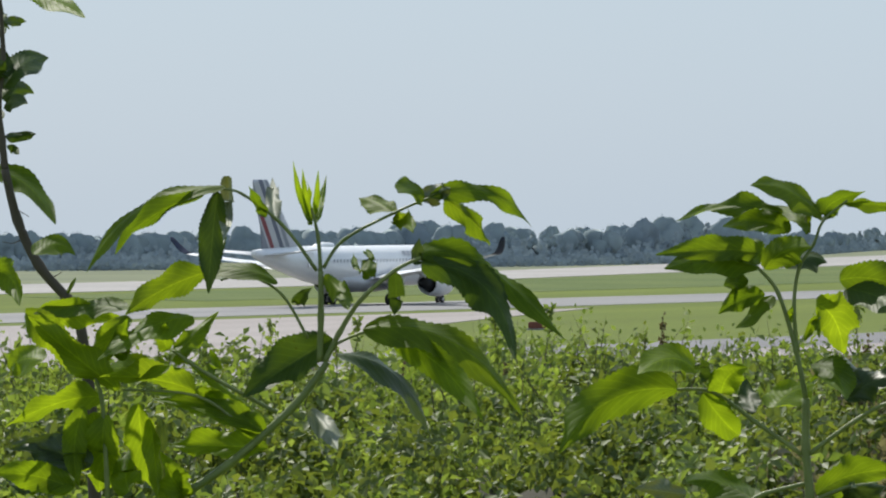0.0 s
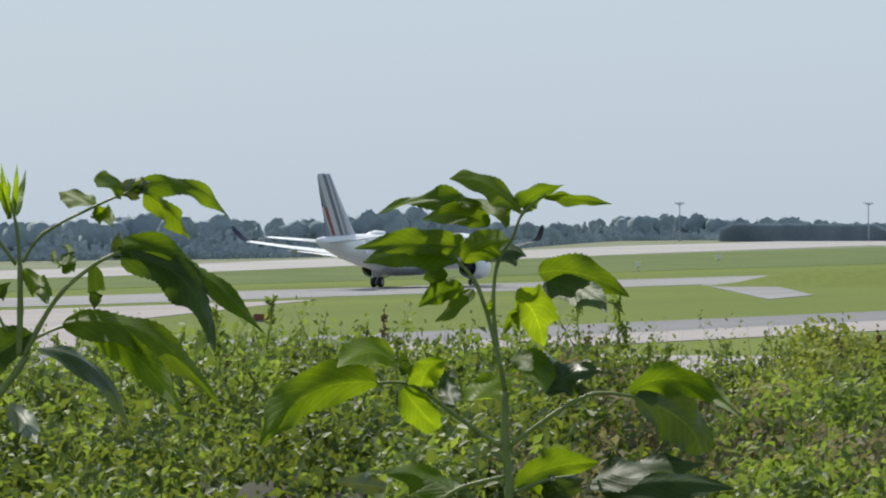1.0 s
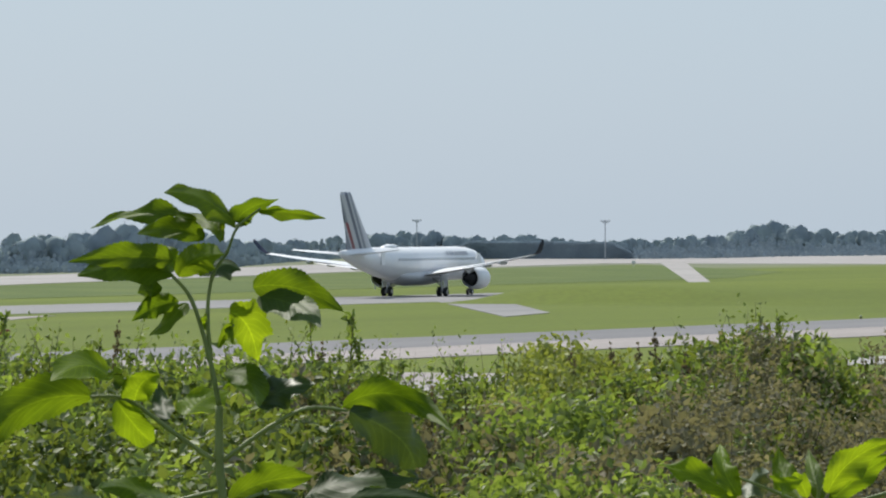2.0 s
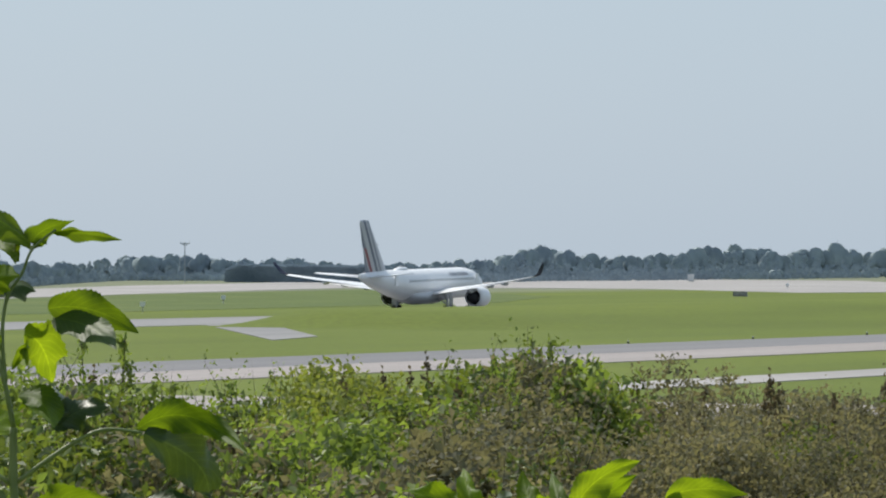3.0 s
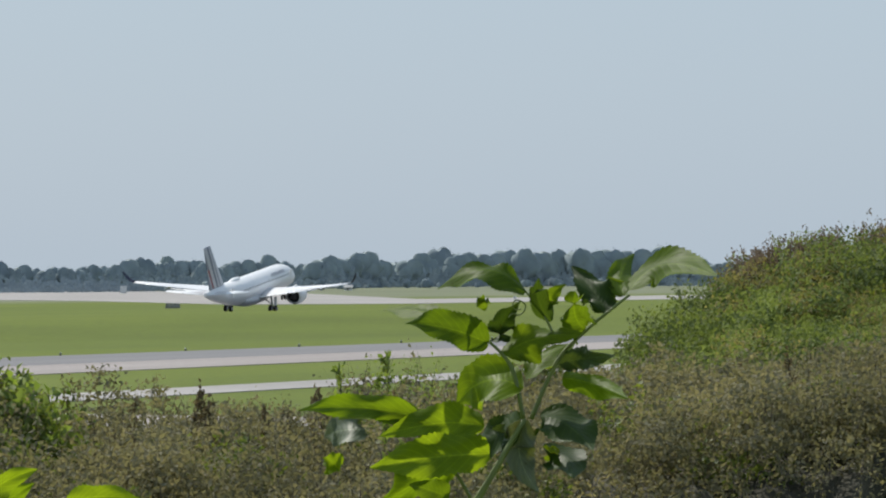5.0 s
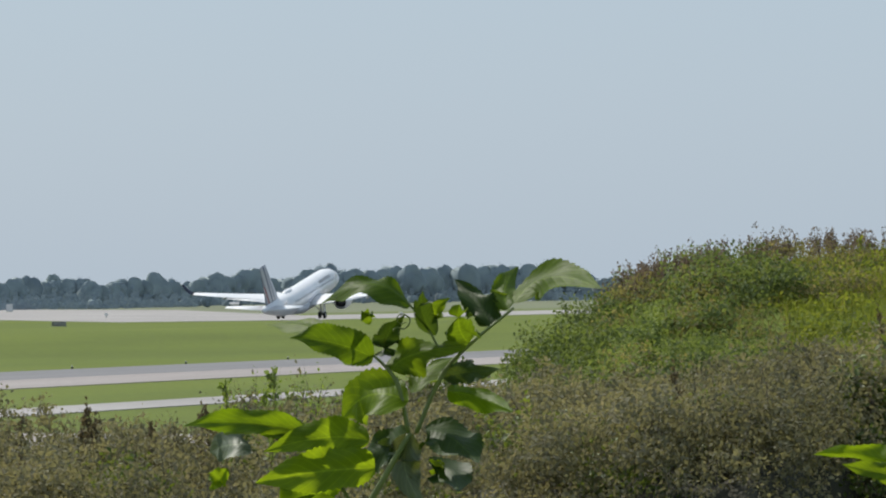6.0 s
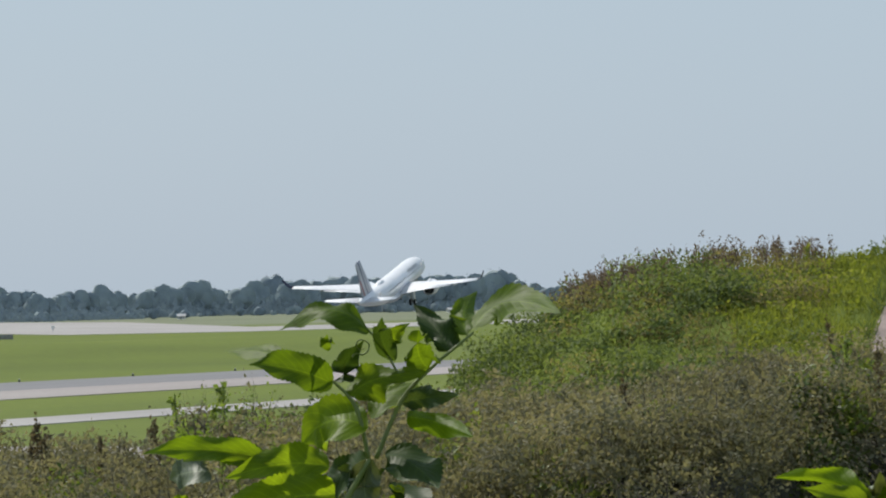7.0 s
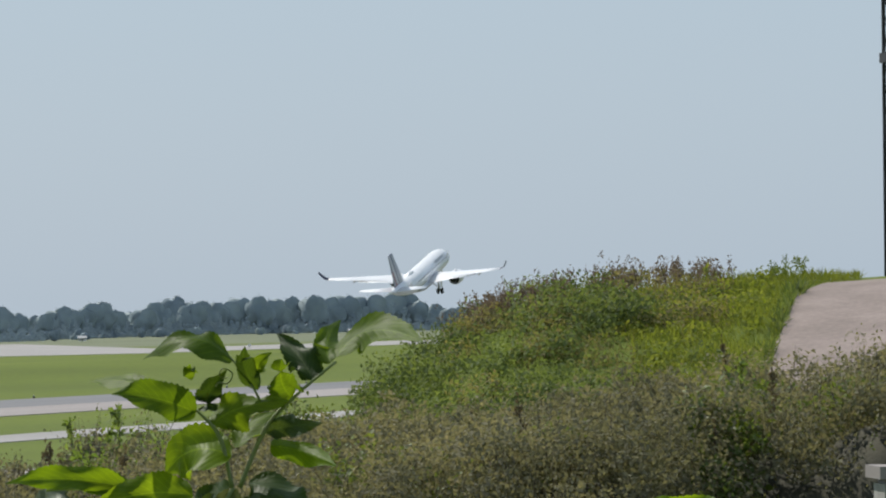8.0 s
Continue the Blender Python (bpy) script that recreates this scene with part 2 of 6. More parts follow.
def strip(name, pts, mat, label, category, z=0.05, thick=0.04):
    """A flat paved sheet with a thickness, by its outline."""
    bm = bmesh.new()
    vs = [bm.verts.new((x, y, z)) for x, y in pts]
    f = bm.faces.new(vs)
    r = bmesh.ops.extrude_face_region(bm, geom=[f])
    bmesh.ops.translate(bm, verts=[e for e in r["geom"] if isinstance(e, bmesh.types.BMVert)], vec=(0, 0, -thick))
    return tagged(part(name, bm, mat, None), label, category, kind="structure")


strip("runway", [(-2500, 270), (4000, 270), (4000, 296), (-2500, 296)], ASPHALT, "grey asphalt runway crossing the mown grass", "runway", 0.03)
strip("taxiway", [(-2500, 175), (4000, 175), (4000, 190), (-2500, 190)], TAXI, "dark grey asphalt taxiway through the grass", "taxiway")
strip("taxiway_shoulder", [(-2500, 161.5), (4000, 161.5), (4000, 174.9), (-2500, 174.9)], SHOULDER, "pale pinkish shoulder along the taxiway", "shoulder")
strip("service_road", [(-2500, 130), (4000, 130), (4000, 137.3), (-2500, 137.3)], CONCRETE, "narrow pale concrete service road in the grass", "road")
strip("connector", [(522, 223), (546, 228.8), (630, 269.9), (614, 269.9)], ASPHALT, "short grey asphalt stub joining the runway", "taxiway")
strip("apron", [(-800, 60), (330, 60), (330, 161.4), (-800, 161.4)], SHOULDER, "pale worn asphalt apron", "apron", 0.045)
strip("far_taxiway", [(100, 330), (675, 373), (961, 437), (1157, 474), (1165, 420), (1100, 368), (1160, 352), (3200, 352), (3200, 380), (1290, 391), (1480, 480), (1500, 540), (1300, 548), (1150, 522), (760, 422), (100, 372)], CONCRETE, "broad pale concrete far taxiway beyond the runway", "taxiway")
strip("turning_pad", [(-2500, 190.1), (340, 190.1), (398, 223), (488, 254), (512, 261.9), (-2500, 261.9)], SHOULDER, "pale pinkish paved pad between taxiway and runway", "apron", 0.045)
strip("rough_grass", [(540, 318), (640, 323), (880, 340), (985, 372), (1130, 455), (961, 435), (675, 371), (560, 352)], ROUGH_GRASS, "darker rough grass below the far taxiway", "grass", 0.03)
strip("exit_ramp", [(812, 320), (816, 318.5), (1166, 460), (1160, 463)], CONCRETE, "narrow pale concrete ramp joining the far taxiway", "road", 0.06)


# ---- aircraft ----
WHITE = mottled("white_paint", (0.74, 0.745, 0.76), (0.80, 0.80, 0.805), 0.4, 3, 0.28, 0, spec=0.5, grain=0.03)
GREY = mottled("grey_belly_paint", (0.42, 0.43, 0.45), (0.50, 0.51, 0.53), 0.5, 4, 0.35, grain=0.03)
NAVY = mottled("navy_paint", (0.012, 0.016, 0.04), (0.02, 0.026, 0.06), 0.6, 4, 0.55, grain=0.03, spec=0.2)
STEEL = mottled("bare_metal", (0.35, 0.35, 0.36), (0.5, 0.5, 0.51), 2, 12, 0.35, 0, 0.9)
DARK = mottled("dark_metal", (0.015, 0.015, 0.017), (0.035, 0.035, 0.038), 2, 10, 0.55, 0, 0.4)
RUBBER = mottled("tyre_rubber", (0.015, 0.015, 0.015), (0.03, 0.03, 0.03), 4, 20, 0.85)
GLASS = mottled("dark_glass", (0.01, 0.012, 0.016), (0.02, 0.024, 0.03), 3, 9, 0.08, 0, 0.0, 0.8)
BLIND = mottled("window_blind", (0.40, 0.41, 0.44), (0.50, 0.51, 0.53), 3, 9, 0.3, grain=0.05)
TITLE = mottled("pale_blue_paint", (0.56, 0.58, 0.62), (0.60, 0.62, 0.66), 3, 9, 0.3, grain=0.05)


def loft(bm, rings, close=True):
    rows = [[bm.verts.new(p) for p in r] for r in rings]
    n = len(rows[0])
    for a, b in zip(rows, rows[1:]):
        for k in range(n):
            bm.faces.new((a[k], a[(k + 1) % n], b[(k + 1) % n], b[k]))
    if close:
        bm.faces.new(rows[0][::-1])
        bm.faces.new(rows[-1])


def airfoil(chord, thick, n=9):
    """Outline of a wing section from the nose (0) back to -chord."""
    xs = [0.5 - 0.5 * math.cos(math.pi * i / (n - 1)) for i in range(n)]
    h = [thick * chord * 5 * (0.2969 * math.sqrt(x) - 0.126 * x - 0.3516 * x * x + 0.2843 * x ** 3 - 0.1036 * x ** 4) for x in xs]
    return [(-x * chord, y) for x, y in zip(xs, h)] + [(-x * chord, -0.6 * y) for x, y in list(zip(xs, h))[-2:0:-1]]


def wing_part(name, stations, mat, parent, label="", droop=0.07):
    """Loft of wing sections; a station is (nose x, y, z, chord, thickness, lean of the section in degrees)."""
    bm = bmesh.new()
    rings = []
    for x, y, z, c, t, lean in stations:
        a = radians(lean)
        rings.append([(x + u, y - v * math.sin(a), z + v * math.cos(a) + u * droop) for u, v in airfoil(c, t)])
    loft(bm, rings)
    return part(name, bm, mat, parent, label, smooth=True)


def nacelle(name, y, parent):
    x0, z = 5.9, 2.02
    bm = bmesh.new()
    prof = [(0.0, 0.93), (0.08, 1.02), (-0.25, 1.16), (-1.2, 1.26), (-2.4, 1.22), (-3.3, 1.02), (-3.32, 0.96), (-2.6, 0.9), (-0.9, 0.92)]
    n = 28
    rings = [[(x0 + px, y + r * math.sin(2 * math.pi * k / n), z + r * math.cos(2 * math.pi * k / n)) for k in range(n)] for px, r in prof]
    loft(bm, rings + [rings[0]], close=False)
    ob = part(name, bm, WHITE, parent, "white engine nacelle with a bare metal lip", smooth=True)
    bm = bmesh.new()
    loft(bm, [[(x0 + px, y + r * math.sin(2 * math.pi * k / n), z + r * math.cos(2 * math.pi * k / n)) for k in range(n)] for px, r in [(-0.9, 0.9), (-0.92, 0.3), (-0.5, 0.05)]])
    part("fan", bm, DARK, ob, "dark engine fan", smooth=True)
    bm = bmesh.new()
    loft(bm, [[(x0 + px, y + r * math.sin(2 * math.pi * k / n), z + r * math.cos(2 * math.pi * k / n)) for k in range(n)] for px, r in [(-2.5, 0.92), (-2.7, 0.72), (-3.6, 0.60), (-4.3, 0.42), (-4.32, 0.34), (-4.9, 0.05)]])
    part("exhaust_cone", bm, DARK, ob, "dark metal exhaust nozzle", smooth=True)
    bm = bmesh.new()
    loft(bm, [[(x0 - 0.7, y - 0.15, z + 1.1), (x0 - 0.7, y + 0.15, z + 1.1), (x0 - 3.9, y + 0.15, z + 0.5), (x0 - 3.9, y - 0.15, z + 0.5)],
              [(x0 - 1.6, y - 0.12, z + 1.5), (x0 - 1.6, y + 0.12, z + 1.5), (x0 - 5.6, y + 0.12, z + 1.2), (x0 - 5.6, y - 0.12, z + 1.2)]])
    part("pylon", bm, WHITE, ob)
    return ob


def wheel(name, x, y, r, w, parent):
    bm = bmesh.new()
    n = 20
    prof = [(-0.5, 0.5), (-0.5, 0.82), (-0.32, 1.0), (0.32, 1.0), (0.5, 0.82), (0.5, 0.5)]
    loft(bm, [[(x + r * k * math.sin(2 * math.pi * i / n), y + w * s, r + r * k * math.cos(2 * math.pi * i / n)) for i in range(n)] for s, k in prof])
    ob = part(name, bm, RUBBER, parent, "black rubber tyre", smooth=False)
    bm = bmesh.new()
    loft(bm, [[(x + r * k * math.sin(2 * math.pi * i / n), y + w * s, r + r * k * math.cos(2 * math.pi * i / n)) for i in range(n)] for s, k in [(-0.53, 0.2), (-0.51, 0.48), (0.51, 0.48), (0.53, 0.2)]])
    part("hub", bm, STEEL, ob, "bare metal hub")
    return ob


def build_aircraft():
    """Twin-engined airliner, x forward, origin on the ground between the main wheels."""
    plane = new("airliner")
    tagged(plane, "white twin-engined jet airliner taking off with its gear down", "aircraft")
    # fuselage sections: x, centre height, half width, half height
    secs = [(18.8, 2.95, 0.02, 0.02), (18.5, 3.0, 0.45, 0.42), (17.8, 3.12, 0.9, 0.85), (16.6, 3.32, 1.32, 1.3), (15.0, 3.5, 1.62, 1.66), (13.2, 3.58, 1.8, 1.84),
            (11, 3.6, 1.85, 1.88), (-3, 3.6, 1.85, 1.88), (-7, 3.66, 1.82, 1.83), (-10, 3.86, 1.66, 1.64), (-13, 4.14, 1.36, 1.34), (-16, 4.42, 0.96, 0.98), (-18.4, 4.68, 0.55, 0.6), (-19.7, 4.84, 0.3, 0.34), (-19.9, 4.86, 0.2, 0.24)]
    n = 32
    bm = bmesh.new()
    loft(bm, [[(x, w * math.sin(2 * math.pi * k / n), z + h * math.cos(2 * math.pi * k / n)) for k in range(n)] for x, z, w, h in secs])
    body = part("fuselage", bm, WHITE, plane, smooth=True)
    bm = bmesh.new()
    loft(bm, [[(x, w * math.sin(2 * math.pi * k / n), z + h * math.cos(2 * math.pi * k / n)) for k in range(n)] for x, z, w, h in
              [(7.2, 2.4, 0.5, 0.3), (5.5, 2.25, 1.7, 0.75), (2, 2.15, 2.05, 0.95), (-3, 2.15, 2.05, 0.95), (-6, 2.35, 1.6, 0.7), (-8.5, 2.6, 0.5, 0.3)]])
    part("belly_fairing", bm, GREY, plane, "grey belly fairing", smooth=True)
    bm = bmesh.new()
    loft(bm, [[(x, w * math.sin(2 * math.pi * k / 16), z + h * math.cos(2 * math.pi * k / 16)) for k in range(16)] for x, z, w, h in
              [(-5.2, 5.42, 0.1, 0.05), (-5.7, 5.5, 0.42, 0.28), (-7.2, 5.5, 0.5, 0.34), (-8.4, 5.42, 0.4, 0.26), (-9.4, 5.25, 0.1, 0.05)]])
    part("antenna_dome", bm, WHITE, plane, "white antenna dome on the roof", smooth=True)
    for s in (1, -1):
        # wing with blended winglet, flaps lowered a little
        wing_part("wing", [(6.0, s * 1.0, 2.62, 6.9, 0.12, 0), (3.9, s * 4.5, 3.08, 4.9, 0.11, 0), (2.1, s * 7.5, 3.48, 3.7, 0.10, 0), (-0.8, s * 12.5, 4.15, 2.6, 0.09, 0), (-3.0, s * 16.0, 4.72, 1.7, 0.09, s * 8)], WHITE, plane, "white swept wing", 0.02)
        wing_part("winglet", [(-3.01, s * 16.0, 4.72, 1.69, 0.09, s * 10), (-3.25, s * 16.5, 4.9, 1.6, 0.10, s * 40), (-3.6, s * 16.85, 5.3, 1.4, 0.10, s * 62), (-4.2, s * 17.25, 5.95, 1.1, 0.09, s * 70), (-4.6, s * 17.4, 6.3, 0.6, 0.08, s * 72)], NAVY, plane, "dark blue upturned winglet", 0.0)
        wing_part("flap", [(-0.75, s * 2.0, 2.62, 1.5, 0.09, 0), (-0.95, s * 6.5, 3.26, 1.15, 0.09, 0), (-2.3, s * 11.0, 3.84, 0.9, 0.09, 0)], WHITE, plane, "white lowered flap", 0.16)
        for yy, xx, zz in ((6.9, -1.0, 3.1), (9.4, -1.8, 3.45), (11.6, -2.6, 3.75)):
            bm = bmesh.new()
            loft(bm, [[(xx + px, s * yy + 0.16 * r * math.sin(2 * math.pi * k / 10), zz + 0.22 * r * math.cos(2 * math.pi * k / 10)) for k in range(10)] for px, r in [(1.6, 0.1), (0.9, 0.9), (-0.2, 1.0), (-1.3, 0.1)]])
            part("flap_fairing", bm, GREY, plane, "grey flap track fairing", smooth=True)
        wing_part("tailplane", [(-15.2, s * 0.5, 4.75, 3.6, 0.1, 0), (-18.0, s * 6.1, 5.25, 1.5, 0.09, 0)], WHITE, plane, "white swept tailplane", 0.02)
        nacelle("engine", s * 5.5, plane)
        bm = bmesh.new()
        tube(bm, [(0.0, s * 3.1, 2.4), (-0.1, s * 3.35, 0.55)], [0.16, 0.13], 10)
        tube(bm, [(0.1, s * 1.8, 2.2), (-0.1, s * 3.3, 1.1)], [0.09, 0.09], 8)
        tube(bm, [(-0.1, s * 2.8, 0.55), (-0.1, s * 3.9, 0.55)], [0.09, 0.09], 8)
        part("main_gear_leg", bm, STEEL, plane, "bare metal main gear leg")
        bm = bmesh.new()
        box(bm, (-0.55, s * 3.72 - 0.04, 0.95), (0.5, s * 3.72 + 0.04, 2.3))
        part("gear_door", bm, WHITE, plane, "white gear door")
        wheel("main_wheel", -0.1, s * 2.98, 0.54, 0.4, plane)
        wheel("main_wheel", -0.1, s * 3.74, 0.54, 0.4, plane)
        wheel("nose_wheel", 15.2, s * 0.24, 0.36, 0.24, plane)
    bm = bmesh.new()
    tube(bm, [(15.0, 0, 2.2), (15.2, 0, 0.38)], [0.12, 0.09], 10)
    tube(bm, [(15.2, -0.24, 0.36), (15.2, 0.24, 0.36)], [0.06, 0.06], 8)
    part("nose_gear_leg", bm, STEEL, plane, "bare metal nose gear leg")
    # fin, built upright
    bm = bmesh.new()
    rings = []
    for x, z, c, t in ((-10.5, 5.0, 7.8, 0.08), (-11.8, 5.5, 6.6, 0.09), (-13.4, 7.2, 5.2, 0.1), (-15.6, 9.6, 3.9, 0.1), (-17.0, 11.2, 2.95, 0.1), (-17.3, 11.5, 2.5, 0.08)):
        rings.append([(x + u, v * (1 if i < 9 else 1.66), z) for i, (u, v) in enumerate(airfoil(c, t))])
    loft(bm, rings)
    part("fin", bm, fin_paint(), plane, "tall white fin, greyed for shade, with slanted blue and red stripes", smooth=True)
    # rows of cabin windows, cockpit panes, doors and the title bar
    for s in (1, -1):
        for i in range(34):
            x = 12.2 - i * 0.62
            bm = bmesh.new()
            box(bm, (x - 0.11, s * 1.80, 3.98), (x + 0.11, s * 1.84, 4.26))
            part("cabin_window", bm, BLIND, body)
        for k, (x, y0, y1) in enumerate(((16.9, 0.05, 0.55), (16.5, 0.6, 1.0))):
            bm = bmesh.new()
            vs = [(x + 0.25, s * y0, 4.05 - 0.05 * k), (x, s * y1, 4.0 - 0.05 * k), (x - 0.45, s * y1, 4.5), (x - 0.3, s * y0, 4.55)]
            f = bm.faces.new([bm.verts.new(q) for q in vs])
            bmesh.ops.solidify(bm, geom=[f], thickness=0.05)
            part("cockpit_pane", bm, GLASS, body)
        for x in (13.6, -12.0):
            bm = bmesh.new()
            w = 1.79 if x > 0 else 1.5
            box(bm, (x - 0.45, s * (w - 0.05), 3.1 + (0.5 if x < 0 else 0)), (x + 0.45, s * (w + 0.03), 4.7 + (0.25 if x < 0 else 0)))
            part("cabin_door", bm, WHITE, body)
        for x in (5.4, 6.2, 6.9, 7.8, 8.6, 9.3, 10.0, 10.7):
            bm = bmesh.new()
            a = [(x - 0.26, s * 1.66, 4.55), (x + 0.26, s * 1.66, 4.55), (x + 0.26, s * 1.4, 4.98), (x - 0.26, s * 1.4, 4.98)]
            f = bm.faces.new([bm.verts.new(q) for q in a])
            bmesh.ops.solidify(bm, geom=[f], thickness=0.06)
            part("title_bar", bm, TITLE, body, "pale blue bar of the painted title")
    return plane


def fin_paint():
    """White paint, greyed to carry shade, with bands that slant with the fin's rake."""
    m, t, b = material("striped_fin_paint", 0.3, 0, 0.5)
    tc = t.nodes.new("ShaderNodeTexCoord")
    xyz = t.nodes.new("ShaderNodeSeparateXYZ")
    t.links.new(tc.outputs["Object"], xyz.inputs[0])
    k = t.nodes.new("ShaderNodeMath")
    k.operation = "MULTIPLY_ADD"
    k.inputs[1].default_value = 0.60
    t.links.new(xyz.outputs["Z"], k.inputs[0])
    t.links.new(xyz.outputs["X"], k.inputs[2])
    s = t.nodes.new("ShaderNodeMapRange")
    s.inputs["From Min"].default_value, s.inputs["From Max"].default_value = -15.1, -8.5
    t.links.new(k.outputs[0], s.inputs[0])
    # w is the fin's white, darkened to paint its shaded side
    w, n, r, g = (0.44, 0.44, 0.47), (0.09, 0.10, 0.15), (0.20, 0.03, 0.045), (0.20, 0.21, 0.25)
    c = ramp(t, s.outputs[0], [(0.0, g), (0.16, w), (0.20, r), (0.30, w), (0.44, n), (0.54, w), (0.60, g), (0.70, w)])
    t.nodes[-1].color_ramp.interpolation = "CONSTANT"
    # the red band ends half-way up, pale paint above it
    up = t.nodes.new("ShaderNodeMath")
    up.operation, up.inputs[1].default_value = "GREATER_THAN", 8.2
    t.links.new(xyz.outputs["Z"], up.inputs[0])
    high = ramp(t, s.outputs[0], [(0.0, n), (0.22, g), (0.3, w), (0.44, n), (0.54, w), (0.60, g), (0.70, w)])
    t.nodes[-1].color_ramp.interpolation = "CONSTANT"
    t.links.new(mix(t, up.outputs[0], c, high), b.inputs["Base Color"])
    return m


airliner = build_aircraft()


# ---- far woods ----
def tree_kind(name, mat, tall, wide, conifer, seed):
    """Tapered trunk with limbs and a crown of many small leaf clumps with gaps."""
    rng = np.random.default_rng(seed)
    tree = new(name)
    bm = bmesh.new()
    tube(bm, [(0, 0, -0.3), (0.05 * wide * rng.normal(), 0.05 * wide * rng.normal(), tall * 0.4), (0, 0, tall * 0.85)], [0.22 * tall / 8, 0.15 * tall / 8, 0.04], 7)
    tips = []
    for i in range(9):
        a, h = rng.uniform(0, 6.28), tall * rng.uniform(0.2, 0.75)
        reach = wide * 0.36 * ((1.1 - h / tall) if conifer else 1)
        tip = (reach * math.cos(a), reach * math.sin(a), h + tall * 0.12)
        tube(bm, [(0, 0, h - 0.3), tip], [0.09 * tall / 8, 0.02], 5)
        tips.append(tip)
    part("trunk", bm, BARK, tree)
    lobes = 20
    if conifer:
        hz = rng.uniform(0.08, 1.0, lobes)
        rr = (1.02 - hz) * wide * 0.42
        an = rng.uniform(0, 6.28, lobes)
        cen = np.stack([rr * np.cos(an), rr * np.sin(an), hz * tall * 0.95], 1)
        size = 0.1 * wide + (1.05 - hz) * wide * 0.14
    else:
        u = rng.normal(size=(lobes, 3))
        u /= np.linalg.norm(u, axis=1)[:, None]
        k = rng.uniform(0.35, 1.0, lobes)[:, None]
        cen = u * k * np.array([wide * 0.32, wide * 0.32, tall * 0.30]) + np.array([0, 0, tall * 0.56])
        size = rng.uniform(0.19, 0.31, lobes) * wide
    per = 34
    idx = np.repeat(np.arange(lobes), per)
    d = rng.normal(size=(lobes * per, 3))
    d /= np.linalg.norm(d, axis=1)[:, None]
    pos = cen[idx] + d * (size[idx] * rng.uniform(0.8, 1.04, len(idx)))[:, None]
    pos[:, 2] = np.maximum(pos[:, 2], 0.1)
    ln = rng.uniform(0.2, 0.42, len(idx))
    # dense knobbly hearts of the leaf clumps
    bm = bmesh.new()
    for c, r in zip(cen, size):
        bmesh.ops.create_icosphere(bm, subdivisions=2, radius=r * 0.84, matrix=Matrix.Translation((c[0], c[1], max(c[2], r * 0.5))))
    for v in bm.verts:
        p = v.co.copy()
        for f, k in ((0.9, 0.45), (2.0, 0.12)):
            q = p * f
            v.co += Vector((noise.noise(q), noise.noise(q + Vector((9, 0, 0))), noise.noise(q + Vector((0, 9, 0))))) * k
    heart = part("inner_crown", bm, mat, tree, smooth=True)
    co = np.array([v.co[:] for v in heart.data.vertices])
    nm = np.array([v.normal[:] for v in heart.data.vertices])

    def soft(p, own):
        """Shading normals bent away from the crown's axis, evening out its light."""
        q = p * [1, 1, 0]
        q = q / (np.linalg.norm(q, axis=1)[:, None] + 0.1) + own * [0.5, 0.5, 0.3]
        q[:, 2] += 0.12
        return q / np.linalg.norm(q, axis=1)[:, None]

    heart.data.normals_split_custom_set_from_vertices(soft(co, nm).tolist())
    along = rng.normal(size=d.shape)
    blades("crown", pos, along, np.cross(along, d), ln, ln * 0.8, mat, tree, fold=0.1, simple=True, facing=soft(pos, d))
    return tree


# bearing, height of the wood's top over the eye line as a slope times 11500, and distance
WOOD = [(57.0, -42, 985), (58.5, -40, 990), (59.3, -36, 1000), (60.4, -34, 1010), (61.0, -30, 1020), (61.8, -22, 1030), (62.6, -31, 1050), (63.3, -20, 1080), (63.75, -10, 1100), (64.3, -28, 1140),
        (64.9, -42, 1300), (65.6, -26, 1480), (66.1, -26, 1480), (66.35, -24, 1470), (66.6, -33, 1470), (66.9, -27, 1460), (67.2, -32, 1450), (67.6, -43, 1450), (68.2, -36, 1480),
        (68.8, -28, 1500), (69.28, -8, 1560), (69.6, -20, 1580), (70.1, -22, 1600), (70.6, -10, 1650), (71.0, -5, 1680), (71.4, -14, 1700), (71.75, -3, 1750), (72.25, -10, 1800), (72.63, 8, 1850),
        (72.9, -10, 1900), (73.3, 12, 1950), (73.8, 10, 2000), (74.3, 12, 2050), (74.7, 13, 2080), (75.1, 12, 2100), (75.35, 18, 2130), (75.6, -3, 2150), (76.2, -3, 2200), (80.0, -3, 2300)]


